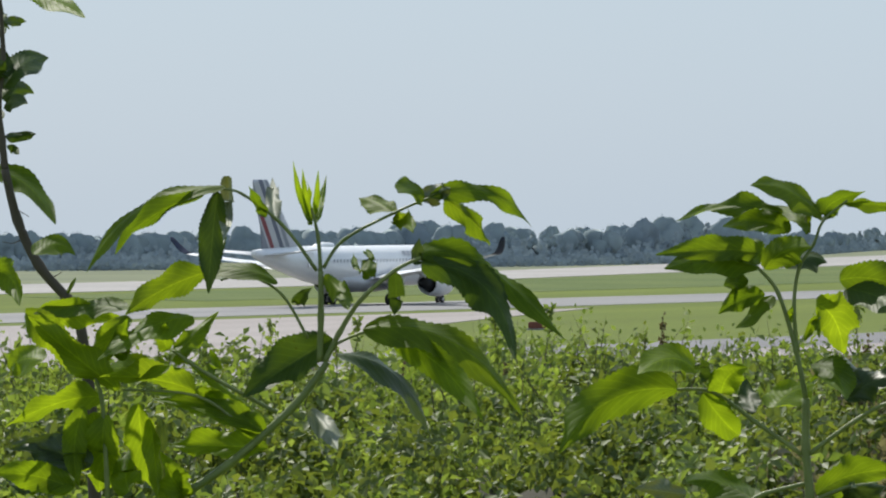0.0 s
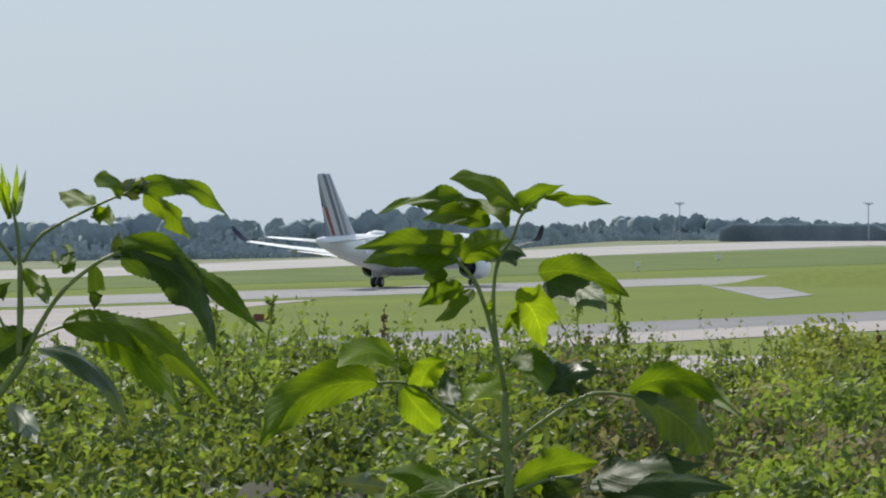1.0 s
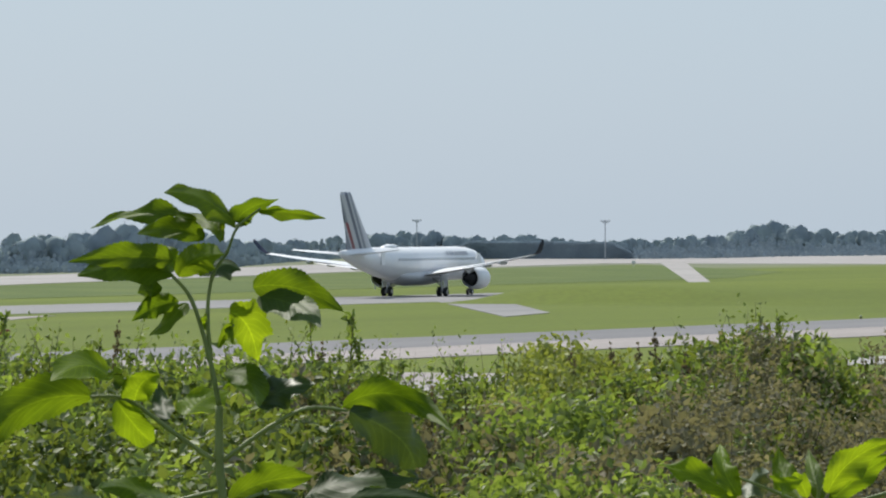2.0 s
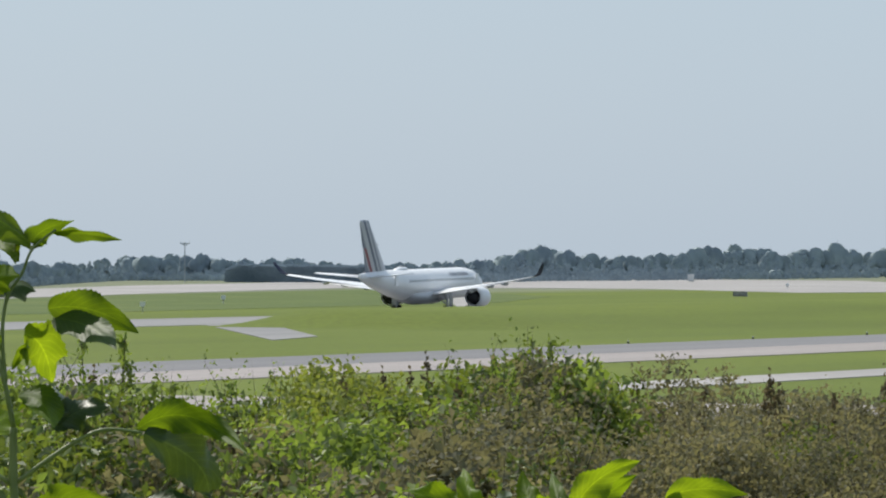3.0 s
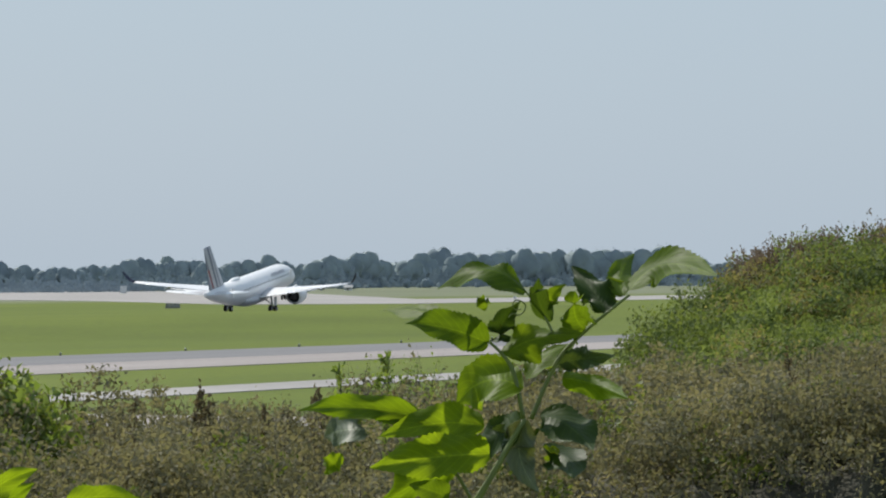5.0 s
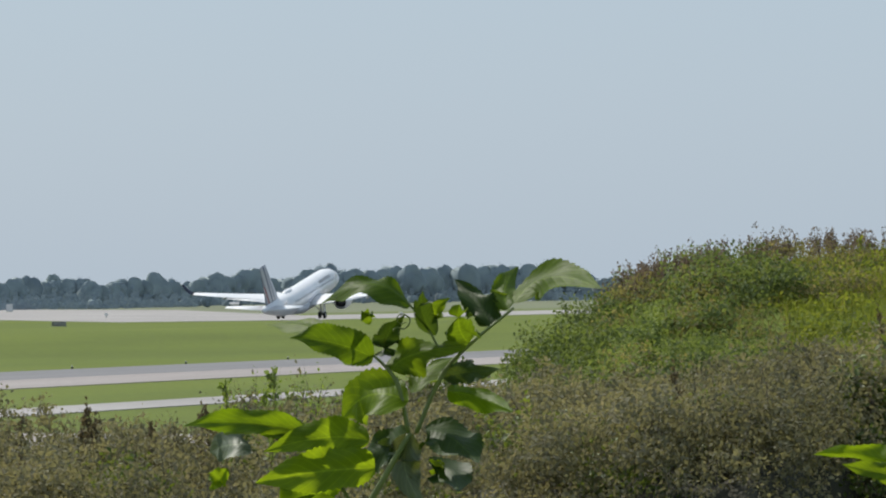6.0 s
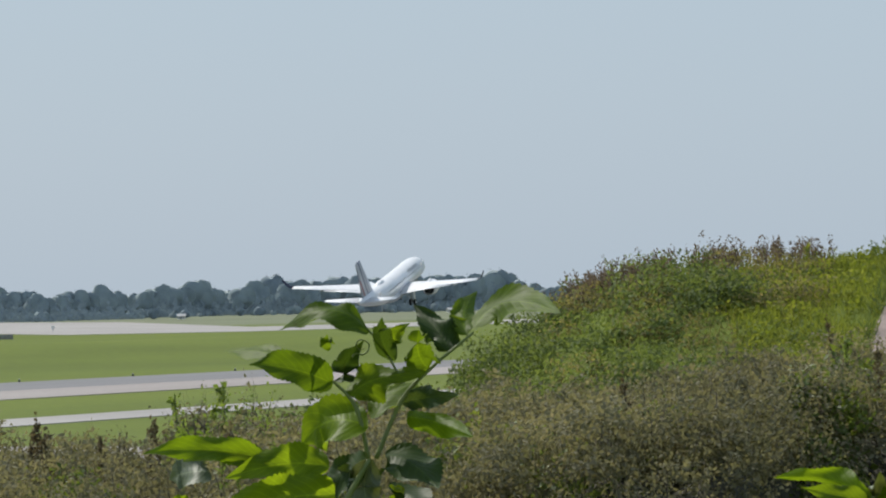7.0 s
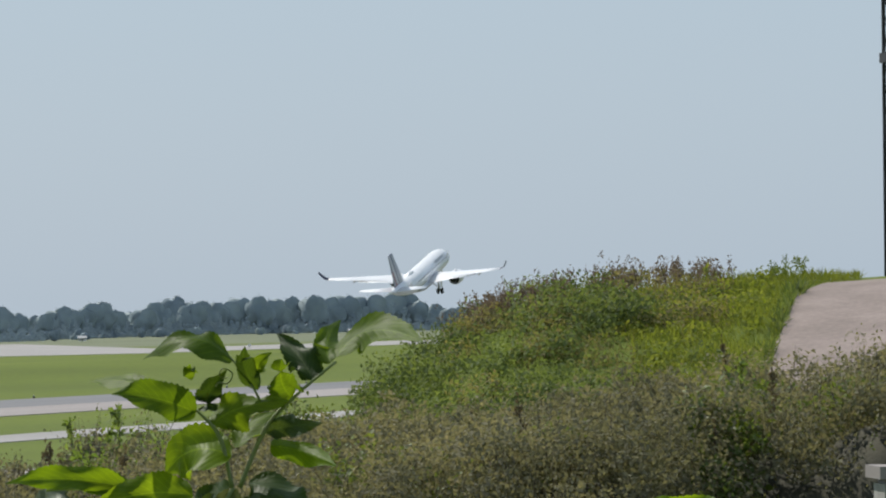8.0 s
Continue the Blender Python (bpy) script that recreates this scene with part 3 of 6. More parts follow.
def build_woods():
    az = np.array([w[0] for w in WOOD])
    rng = np.random.default_rng(5)
    kinds = [tree_kind("tree", HAZED_LEAF if i != 4 else HAZED_LEAF_DARK, 8.0, 8.6 if not c else 4.6, c, 20 + i) for i, c in enumerate((0, 0, 0, 0, 0, 1))]
    for k in kinds:
        tagged(k, "hazy green broadleaf tree at the far edge of the field", "tree", "far treeline")
    tagged(kinds[5], "dark conifer at the far edge of the field", "tree", "far treeline")
    first = {}
    a = 57.2
    while a < 79.5:
        top = np.interp(a, az, [w[1] for w in WOOD]) + rng.uniform(-7, 5)
        d = np.interp(a, az, [w[2] for w in WOOD]) + rng.uniform(-15, 25)
        tall = max(3.0, 8.56 + top / 11500 * d)
        k = int(rng.integers(0, 5))
        if (62.0 < a < 64.4 and rng.random() < 0.35) or 65.15 < a < 65.5:
            k = 5
        m = Matrix.Translation(spot(a, d)) @ pose(0, 0, 0, 0, 0, rng.uniform(0, 360)) @ Matrix.Diagonal((*[tall / 8 * rng.uniform(0.95, 1.15)] * 2, tall / 8 * 1.02, 1))
        if k not in first:
            first[k] = kinds[k]
            kinds[k].matrix_basis = m
        else:
            c = copy_thing(kinds[k], m)
            c.scale = m.to_scale()
        a += math.degrees(tall * rng.uniform(0.40, 0.62) / d)
    # a second row of rounder crowns behind
    a = 57.3
    while a < 79.5:
        d = np.interp(a, az, [w[2] for w in WOOD]) + rng.uniform(60, 160)
        tall = max(3.5, 8.56 + (np.interp(a, az, [w[1] for w in WOOD]) + rng.uniform(-12, 3)) / 11500 * d)
        m = Matrix.Translation(spot(a, d)) @ pose(0, 0, 0, 0, 0, rng.uniform(0, 360))
        c = copy_thing(kinds[int(rng.integers(0, 4))], m)
        c.scale = (tall / 8 * rng.uniform(0.8, 1.15),) * 2 + (tall / 8,)
        a += math.degrees(tall * rng.uniform(0.8, 1.5) / d)
    # low scrub that closes the wood's foot
    n = 80000
    a = rng.uniform(57, 79.6, n)
    near = rng.uniform(0, 1, n)
    d = np.interp(a, az, [w[2] for w in WOOD]) + 10 - near * np.where((a > 68) & (a < 72.2), 95, 40)
    lim = (8.56 + np.interp(a, az, [w[1] for w in WOOD]) / 11500 * d)
    wob = 0.5 + 0.35 * np.sin(a * 37) * np.sin(a * 91 + 1)
    z = rng.uniform(0, 1, n) ** 1.1 * lim * wob * 1.15 * (1 - 0.8 * near)
    pos = np.stack([np.sin(np.radians(a)) * d, np.cos(np.radians(a)) * d, z], 1)
    ln = rng.uniform(0.5, 1.0, n)
    soft = np.stack([-np.sin(np.radians(a)), -np.cos(np.radians(a)), 0.15 + 0 * a], 1) + rng.normal(size=(n, 3)) * 0.2
    soft /= np.linalg.norm(soft, axis=1)[:, None]
    ob = blades("scrub", pos, rng.normal(size=(n, 3)) + [0, 0, 0.8], rng.normal(size=(n, 3)), ln, ln * 0.8, HAZED_LEAF_DARK, simple=True, facing=soft)
    tagged(ob, "dense hazy scrub along the foot of the far woods", "scrub", kind="stuff")
    # dark and pale bushes that stand singly before the woods
    for k in (0, 4):
        for i in range(16):
            a = rng.uniform(70.4, 75.0)
            d = np.interp(a, az, [w[2] for w in WOOD]) - rng.uniform(25, 80)
            c = copy_thing(kinds[k], Matrix.Translation(spot(a, d, -0.6)) @ pose(0, 0, 0, 0, 0, rng.uniform(0, 360)))
            tall = rng.uniform(1.6, 3.2)
            c.scale = (tall / 8 * rng.uniform(1.0, 1.9), tall / 8, tall / 8)
            tagged(c, "hazy round bush standing before the far woods", "bush", "bushes before the woods")
    c = copy_thing(kinds[4], Matrix.Translation(spot(72.28, 1700, -0.4)))
    c.scale = (0.42, 0.4, 0.4)
    tagged(c, "single dark bush standing before the far woods", "bush", "bushes before the woods")
    # a clipped dark hedge along the field's end
    n = 24000
    a = rng.uniform(66.45, 67.98, n)
    d = 1395 + rng.uniform(-2, 2, n)
    lim = np.interp(a, [66.45, 66.55, 67.8, 67.98], [2.6, 3.75, 3.55, 1.4])
    z = rng.uniform(0, 1, n) * lim
    pos = np.stack([np.sin(np.radians(a)) * d, np.cos(np.radians(a)) * d, z], 1)
    ln = rng.uniform(0.25, 0.5, n)
    soft = np.stack([-np.sin(np.radians(a)), -np.cos(np.radians(a)), np.where(z > lim * 0.93, 1.0, 0.1)], 1)
    soft /= np.linalg.norm(soft, axis=1)[:, None]
    row = tagged(new("clipped_hedge"), "long dark flat-topped hedge before the far trees", "hedge")
    blades("foliage", pos, rng.normal(size=(n, 3)), rng.normal(size=(n, 3)), ln, ln * 0.9, HAZED_LEAF_DARK, row, simple=True, facing=soft)["kind"] = "stuff"
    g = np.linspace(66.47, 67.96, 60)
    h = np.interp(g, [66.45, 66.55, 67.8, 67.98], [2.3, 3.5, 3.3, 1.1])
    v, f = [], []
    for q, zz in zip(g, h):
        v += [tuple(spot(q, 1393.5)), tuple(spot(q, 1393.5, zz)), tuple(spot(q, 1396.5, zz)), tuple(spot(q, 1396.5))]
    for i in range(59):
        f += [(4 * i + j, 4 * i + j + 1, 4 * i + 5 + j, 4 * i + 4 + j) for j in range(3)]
    mesh_object("inner_body", v, f, HAZED_LEAF_DARK, row)


build_woods()


# ---- hedge before the stand ----
# bearing and height of the hedge's top edge
HEDGE_TOP = [(56, 7.86), (60.2, 7.86), (61.8, 7.91), (63.0, 7.92), (64.3, 7.88), (65.4, 7.84), (66.0, 7.79), (66.6, 7.74), (67.2, 7.86), (67.9, 7.87), (68.4, 7.88), (68.85, 8.0), (69.2, 8.03), (69.6, 7.95),
             (69.95, 7.84), (70.6, 7.84), (71.8, 7.84), (72.6, 7.87), (73.2, 7.93), (73.9, 7.97), (74.9, 8.04), (75.9, 8.08), (76.8, 8.13), (77.4, 8.15), (78.3, 8.2), (79.0, 8.26), (79.7, 8.36), (82, 8.4)]
HEDGE_NEAR, HEDGE_FAR = 20.5, 33.0
top_az, top_z = np.array([q[0] for q in HEDGE_TOP]), np.array([q[1] for q in HEDGE_TOP])


def hedge_front(a):
    """Distance at which the hedge's top breaks off into its shaded face."""
    return np.interp(a, [72.5, 74.5, 77.0, 78.2], [22.0, 27.2, 27.4, 29.4])


def hedge_crown(a, d):
    x, y = np.sin(np.radians(a)) * d, np.cos(np.radians(a)) * d
    big = np.sin(x * 2.3 + 1.3 * np.sin(y * 1.9)) * 0.5 + np.sin(y * 3.7 + x * 1.5) * 0.5
    small = np.sin(x * 6.1 + 2 * np.sin(y * 4.3)) * np.sin(y * 6.9 + 1.7 * np.sin(x * 3.7))
    return np.interp(a, top_az, top_z) - 0.13 + 0.07 * big + 0.10 * small - 0.022 * (HEDGE_FAR - 1.5 - d) - 0.016 * np.maximum(0, 27.5 - d) ** 2 - 0.8 * np.clip(hedge_front(a) - d, 0, 1.5) - 0.25 * smooth_step(HEDGE_FAR - 1, HEDGE_FAR, d)


def hedge_piece(name, az0, az1, clumps, mat, leaf_len, label, seed, size=(0.10, 0.26), dense=1.0, shoots=400, reach=0.2, second=None, body=True, near=HEDGE_NEAR, far=HEDGE_FAR, rise=0.0, slim=0.6):
    """A run of hedge between two bearings: a twiggy body painted dark as deep shade under rounded leafy clumps of
    uneven height, and thin shoots that stand out of them.
    """
    rng = np.random.default_rng(seed)
    thing = tagged(new(name), label, "hedge", "field hedge")
    na, nd = int((az1 - az0) * 16) + 2, 60
    A, Dd = np.meshgrid(np.linspace(az0, az1, na), np.linspace(HEDGE_NEAR, HEDGE_FAR, nd), indexing="ij")
    Z = hedge_crown(A, Dd) - 0.27
    Z[:, 0] = Z[:, -1] = 5.9
    X, Y = np.sin(np.radians(A)) * Dd, np.cos(np.radians(A)) * Dd
    f = [(i * nd + j, i * nd + j + 1, (i + 1) * nd + j + 1, (i + 1) * nd + j) for i in range(na - 1) for j in range(nd - 1)]
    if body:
        mesh_object("inner_body", np.stack([X, Y, Z], -1).reshape(-1, 3).tolist(), f, TWIG_SHADE, thing, "twiggy inside of the hedge, painted dark for shade", smooth=True)
    # leafy clumps; the runs blend into one another at their ends
    a, d = rng.uniform(az0 - 0.12, az1 + 0.12, clumps), rng.uniform(near, far, clumps)
    top = d > hedge_front(a) - 0.35
    a, d, clumps = a[top], d[top], int(top.sum())
    r = rng.uniform(*size, clumps)
    cen = np.stack([np.sin(np.radians(a)) * d, np.cos(np.radians(a)) * d, hedge_crown(a, d) - 0.75 * r + rise + rng.normal(size=clumps) * 0.06], 1)
    per = np.maximum(12, dense * 9.0 * (r / leaf_len) ** 2).astype(int)
    i = np.repeat(np.arange(clumps), per)
    n = len(i)
    u = rng.normal(size=(n, 3))
    u[:, 2] = np.abs(u[:, 2]) * 1.1 - 0.25
    u /= np.linalg.norm(u, axis=1)[:, None]
    # each clump is a spray of several sprigs
    u += 0.35 * np.sin(u[:, [1, 2, 0]] * 7 + i[:, None] * 1.7)
    pos = cen[i] + u * (r[i] * rng.uniform(0.45, 1.08, n) ** 0.7)[:, None] * [1.1, 1.1, 0.9]
    ln = leaf_len * rng.uniform(0.55, 1.3, n)
    # leaves lie over the clump like scales, loosely
    out = rng.normal(size=(n, 3))
    out = out - u * (out * u).sum(1)[:, None] + u * 0.6 + rng.normal(size=(n, 3)) * 0.25
    side = np.cross(out, u) + rng.normal(size=(n, 3)) * 0.4
    pick = (rng.random(clumps) < (second[1] if second else 0))[i]
    # thin shoots set with leaves
    b, e = rng.uniform(az0, az1, shoots), rng.uniform(max(near, min(24, far - 2)), far, shoots)
    root = np.stack([np.sin(np.radians(b)) * e, np.cos(np.radians(b)) * e, hedge_crown(b, e) - 0.08 + rise], 1)
    way = rng.normal(size=(shoots, 3)) * 0.35 + np.array([0, 0, 0.9])
    way /= np.linalg.norm(way, axis=1)[:, None]
    span = np.minimum(reach * rng.gamma(3.0, 0.33, shoots), reach * 1.6)
    on = 12
    k = np.repeat(np.arange(shoots), on)
    s = np.tile((np.arange(on) + 0.5) / on, shoots)
    pos = np.concatenate([pos, root[k] + way[k] * (s * span[k])[:, None] + rng.normal(size=(len(k), 3)) * 0.006])
    ln = np.concatenate([ln, leaf_len * rng.uniform(0.5, 1.0, len(k)) * (1.1 - 0.5 * s)])
    out = np.concatenate([out, rng.normal(size=(len(k), 3)) + way[k] * 0.5])
    side = np.concatenate([side, rng.normal(size=(len(k), 3))])
    pick = np.concatenate([pick, (rng.random(shoots) < (second[1] if second else 0))[k]])
    for keep, mt in ((~pick, mat), (pick, second[0] if second else mat)):
        if keep.any():
            tagged(blades("foliage", pos[keep], out[keep], side[keep], ln[keep], ln[keep] * slim, mt, thing, fold=0.25, simple=True), kind="stuff")
    blades("twig_tangle", root, way, rng.normal(size=(shoots, 3)), span, np.full(shoots, 0.005), BARK, thing, fold=0.2)["kind"] = "stuff"
    return thing


hedge_piece("hedge", 56.0, 64.9, 270, HEDGE_GREEN, 0.060, "dense leafy green hedge with tangled shoots", 31, (0.12, 0.32), 2.0, 1000, 0.26, (HEDGE_DARK, 0.2), near=27.2, rise=-0.02)
# foot runs get darker leaves to paint the shadow under the hedge's top
hedge_piece("hedge", 56.0, 64.8, 260, HEDGE_DARK, 0.060, "leafy foot of the green hedge, leaves darkened for shade", 43, (0.12, 0.32), 1.8, 200, 0.18, (HEDGE_GREEN, 0.45), body=False, far=27.4, rise=-0.04)
hedge_piece("hedge", 64.7, 66.9, 80, HEDGE_GREEN, 0.048, "lower part of the green hedge with weedy shoots", 35, (0.10, 0.26), 2.0, 420, 0.28, (HEDGE_DARK, 0.5), near=29.3)
hedge_piece("hedge", 64.3, 66.2, 95, HEDGE_DARK, 0.055, "leaves at the hedge's foot, painted dark for shade", 42, (0.10, 0.25), 2.0, 60, 0.14, (HEDGE_DRY, 0.3), body=False, far=29.4, rise=-0.04)
hedge_piece("hedge", 66.8, 68.4, 110, HEDGE_GREEN, 0.050, "leafy foot of the hedge with pale green weeds", 39, (0.10, 0.25), 2.0, 80, 0.16, (HEDGE_DRY, 0.25), far=29.6, rise=0.02)
hedge_piece("flowering_hedge", 66.9, 67.95, 60, HEDGE_YELLOW, 0.036, "yellow-green flowering run of the hedge", 32, (0.10, 0.22), 2.2, 130, 0.15, (HEDGE_GREEN, 0.25), body=False, near=29.3, rise=0.02)
hedge_piece("hedge", 68.2, 69.9, 110, HEDGE_DRY, 0.032, "brownish dry foot of the hedge below a shrub", 40, (0.10, 0.24), 1.6, 120, 0.15, (HEDGE_DARK, 0.2), far=29.0)
hedge_piece("hedge_shrub", 68.35, 69.75, 90, HEDGE_DARK, 0.050, "dark green taller shrub growing in the hedge", 33, (0.10, 0.25), 2.2, 360, 0.22, (HEDGE_GREEN, 0.35), body=False, near=28.6)
hedge_piece("hedge", 69.7, 73.1, 330, HEDGE_DRY, 0.026, "brownish dry hawthorn hedge", 34, (0.08, 0.21), 1.5, 1100, 0.15, (HEDGE_DARK, 0.05))
hedge_piece("hedge", 73.0, 75.6, 260, HEDGE_DRY, 0.026, "brownish dry hawthorn hedge before the mound's foot", 41, (0.08, 0.22), 1.5, 500, 0.15, (HEDGE_DARK, 0.05), near=24.0)
hedge_piece("hedge", 75.6, 81.0, 400, HEDGE_DRY, 0.026, "rising brownish dry hawthorn hedge before the mound", 36, (0.08, 0.24), 1.5, 1500, 0.16, (HEDGE_DARK, 0.05), near=26.9)
hedge_piece("hedge_weeds", 72.55, 73.4, 26, HEDGE_GREEN, 0.040, "loose pale green weeds rising from the dry hedge", 44, (0.08, 0.17), 1.6, 170, 0.26, (HEDGE_DRY, 0.3), body=False, near=29.2, far=31.6, rise=0.03)
hedge_piece("bramble", 78.0, 78.3, 24, HEDGE_DARK, 0.046, "green bramble growing through the dry hedge", 37, (0.08, 0.17), 2.0, 40, 0.15, (HEDGE_GREEN, 0.15), body=False, near=28.5, far=30.6, rise=0.05)


def weed_stalk(name, tall, mat, head, seed, label):
    """A thin upright weed: bent stalk, side branches, and small leaves or brown heads."""
    rng = np.random.default_rng(seed)
    w = tagged(new(name), label, "weed", "weeds in the hedge")
    bm = bmesh.new()
    lean = rng.normal(size=2) * 0.06 * tall
    spine = [Vector((lean[0] * s * s, lean[1] * s * s, -0.25 + (tall + 0.25) * s)) for s in (0, 0.3, 0.6, 0.8, 1)]
    tube(bm, spine, [0.005, 0.0045, 0.004, 0.003, 0.002], 5)
    pts, dirs = [], []
    for k in range(7):
        s = rng.uniform(0.35, 0.98)
        p = Vector((lean[0] * s * s, lean[1] * s * s, -0.25 + (tall + 0.25) * s))
        d = Vector((rng.normal(), rng.normal(), 0.9)).normalized() * tall * rng.uniform(0.1, 0.24) * (1.3 - s)
        tube(bm, [p, p + d * 0.6, p + d], [0.003, 0.0022, 0.0015], 4)
        for q in np.linspace(0.35, 1.0, 6):
            pts.append(p + d * q)
            dirs.append(d)
    part("stalk", bm, BARK, w)
    for s in np.linspace(0.45, 1, 12):
        pts.append(Vector((lean[0] * s * s, lean[1] * s * s, -0.25 + (tall + 0.25) * s)))
        dirs.append(Vector((0, 0, 1)))
    rep = 2 if head else 1
    pos = np.repeat(np.array([tuple(p) for p in pts]), rep, 0) + rng.normal(size=(len(pts) * rep, 3)) * 0.008
    dr = np.repeat(np.array([tuple(p) for p in dirs]), rep, 0) * 4 + rng.normal(size=pos.shape)
    ln = rng.uniform(0.018, 0.038, len(pos)) if head else rng.uniform(0.035, 0.07, len(pos))
    blades("seed_head" if head else "foliage", pos, dr, rng.normal(size=pos.shape), ln, ln * (0.8 if head else 0.5), mat, w)["kind"] = "stuff"
    return w


def build_weeds():
    rng = np.random.default_rng(77)
    kinds = [weed_stalk("weed", 0.42, DOCK, True, 1, "thin dry weed stalk with brown seed heads"), weed_stalk("weed", 0.3, DOCK, True, 2, "thin dry weed stalk with brown seed heads"),
             weed_stalk("weed", 0.36, HEDGE_GREEN, False, 3, "leafy green weed shoot standing above the hedge"), weed_stalk("weed", 0.5, HEDGE_GREEN, False, 4, "leafy green weed shoot standing above the hedge")]
    used = set()

    def place(k, a, d, size):
        p = spot(a, d)
        p.z = float(hedge_crown(np.array([a]), np.array([d]))[0]) - 0.06
        m = Matrix.Translation(p) @ pose(0, 0, 0, rng.uniform(-8, 8), rng.uniform(-8, 8), rng.uniform(0, 360))
        ob = kinds[k] if k not in used else copy_thing(kinds[k], m)
        used.add(k)
        ob.matrix_basis = m @ Matrix.Scale(size, 4)

    # dry stalks stand densest between the yellow run and the mound
    for a in np.concatenate([rng.uniform(65.2, 69.0, 40), rng.uniform(69.8, 73.0, 34), rng.uniform(61, 65.4, 8), rng.uniform(73.5, 79, 10)]):
        place(int(rng.integers(0, 2)), float(a), rng.uniform(28, 32), rng.uniform(0.3, 0.72))
    for a in np.concatenate([rng.uniform(58, 65.6, 60), rng.uniform(64.6, 66.9, 34), rng.uniform(68.5, 69.7, 26), rng.uniform(72.4, 73.6, 10), rng.uniform(77.9, 78.6, 10)]):
        place(int(rng.integers(2, 4)), float(a), rng.uniform(26, 32), rng.uniform(0.3, 0.62))
    # the tall shoots of the shrub and of the clump before the mound
    for a, sz in ((68.75, 0.7), (68.9, 0.6), (72.75, 0.6), (72.9, 0.75), (73.0, 0.55), (64.2, 0.6), (65.2, 0.7), (65.5, 0.85), (65.65, 0.7), (65.9, 0.6), (62.4, 0.7), (62.0, 0.6), (60.6, 0.6)):
        place(3, a, 31.0, sz)


build_weeds()


# ---- mound ----
def over(a, d, lift=0.0):
    x, y = np.sin(np.radians(a)) * d, np.cos(np.radians(a)) * d
    return np.stack([x, y, height(x, y) + lift], -1)


def track_edge(d):
    """Bearing of the gravel track's grassy edge."""
    return np.interp(d, [92, 100, 104, 108, 112, 116, 118, 121], [78.25, 78.38, 78.47, 78.58, 78.71, 78.84, 79.0, 79.5])


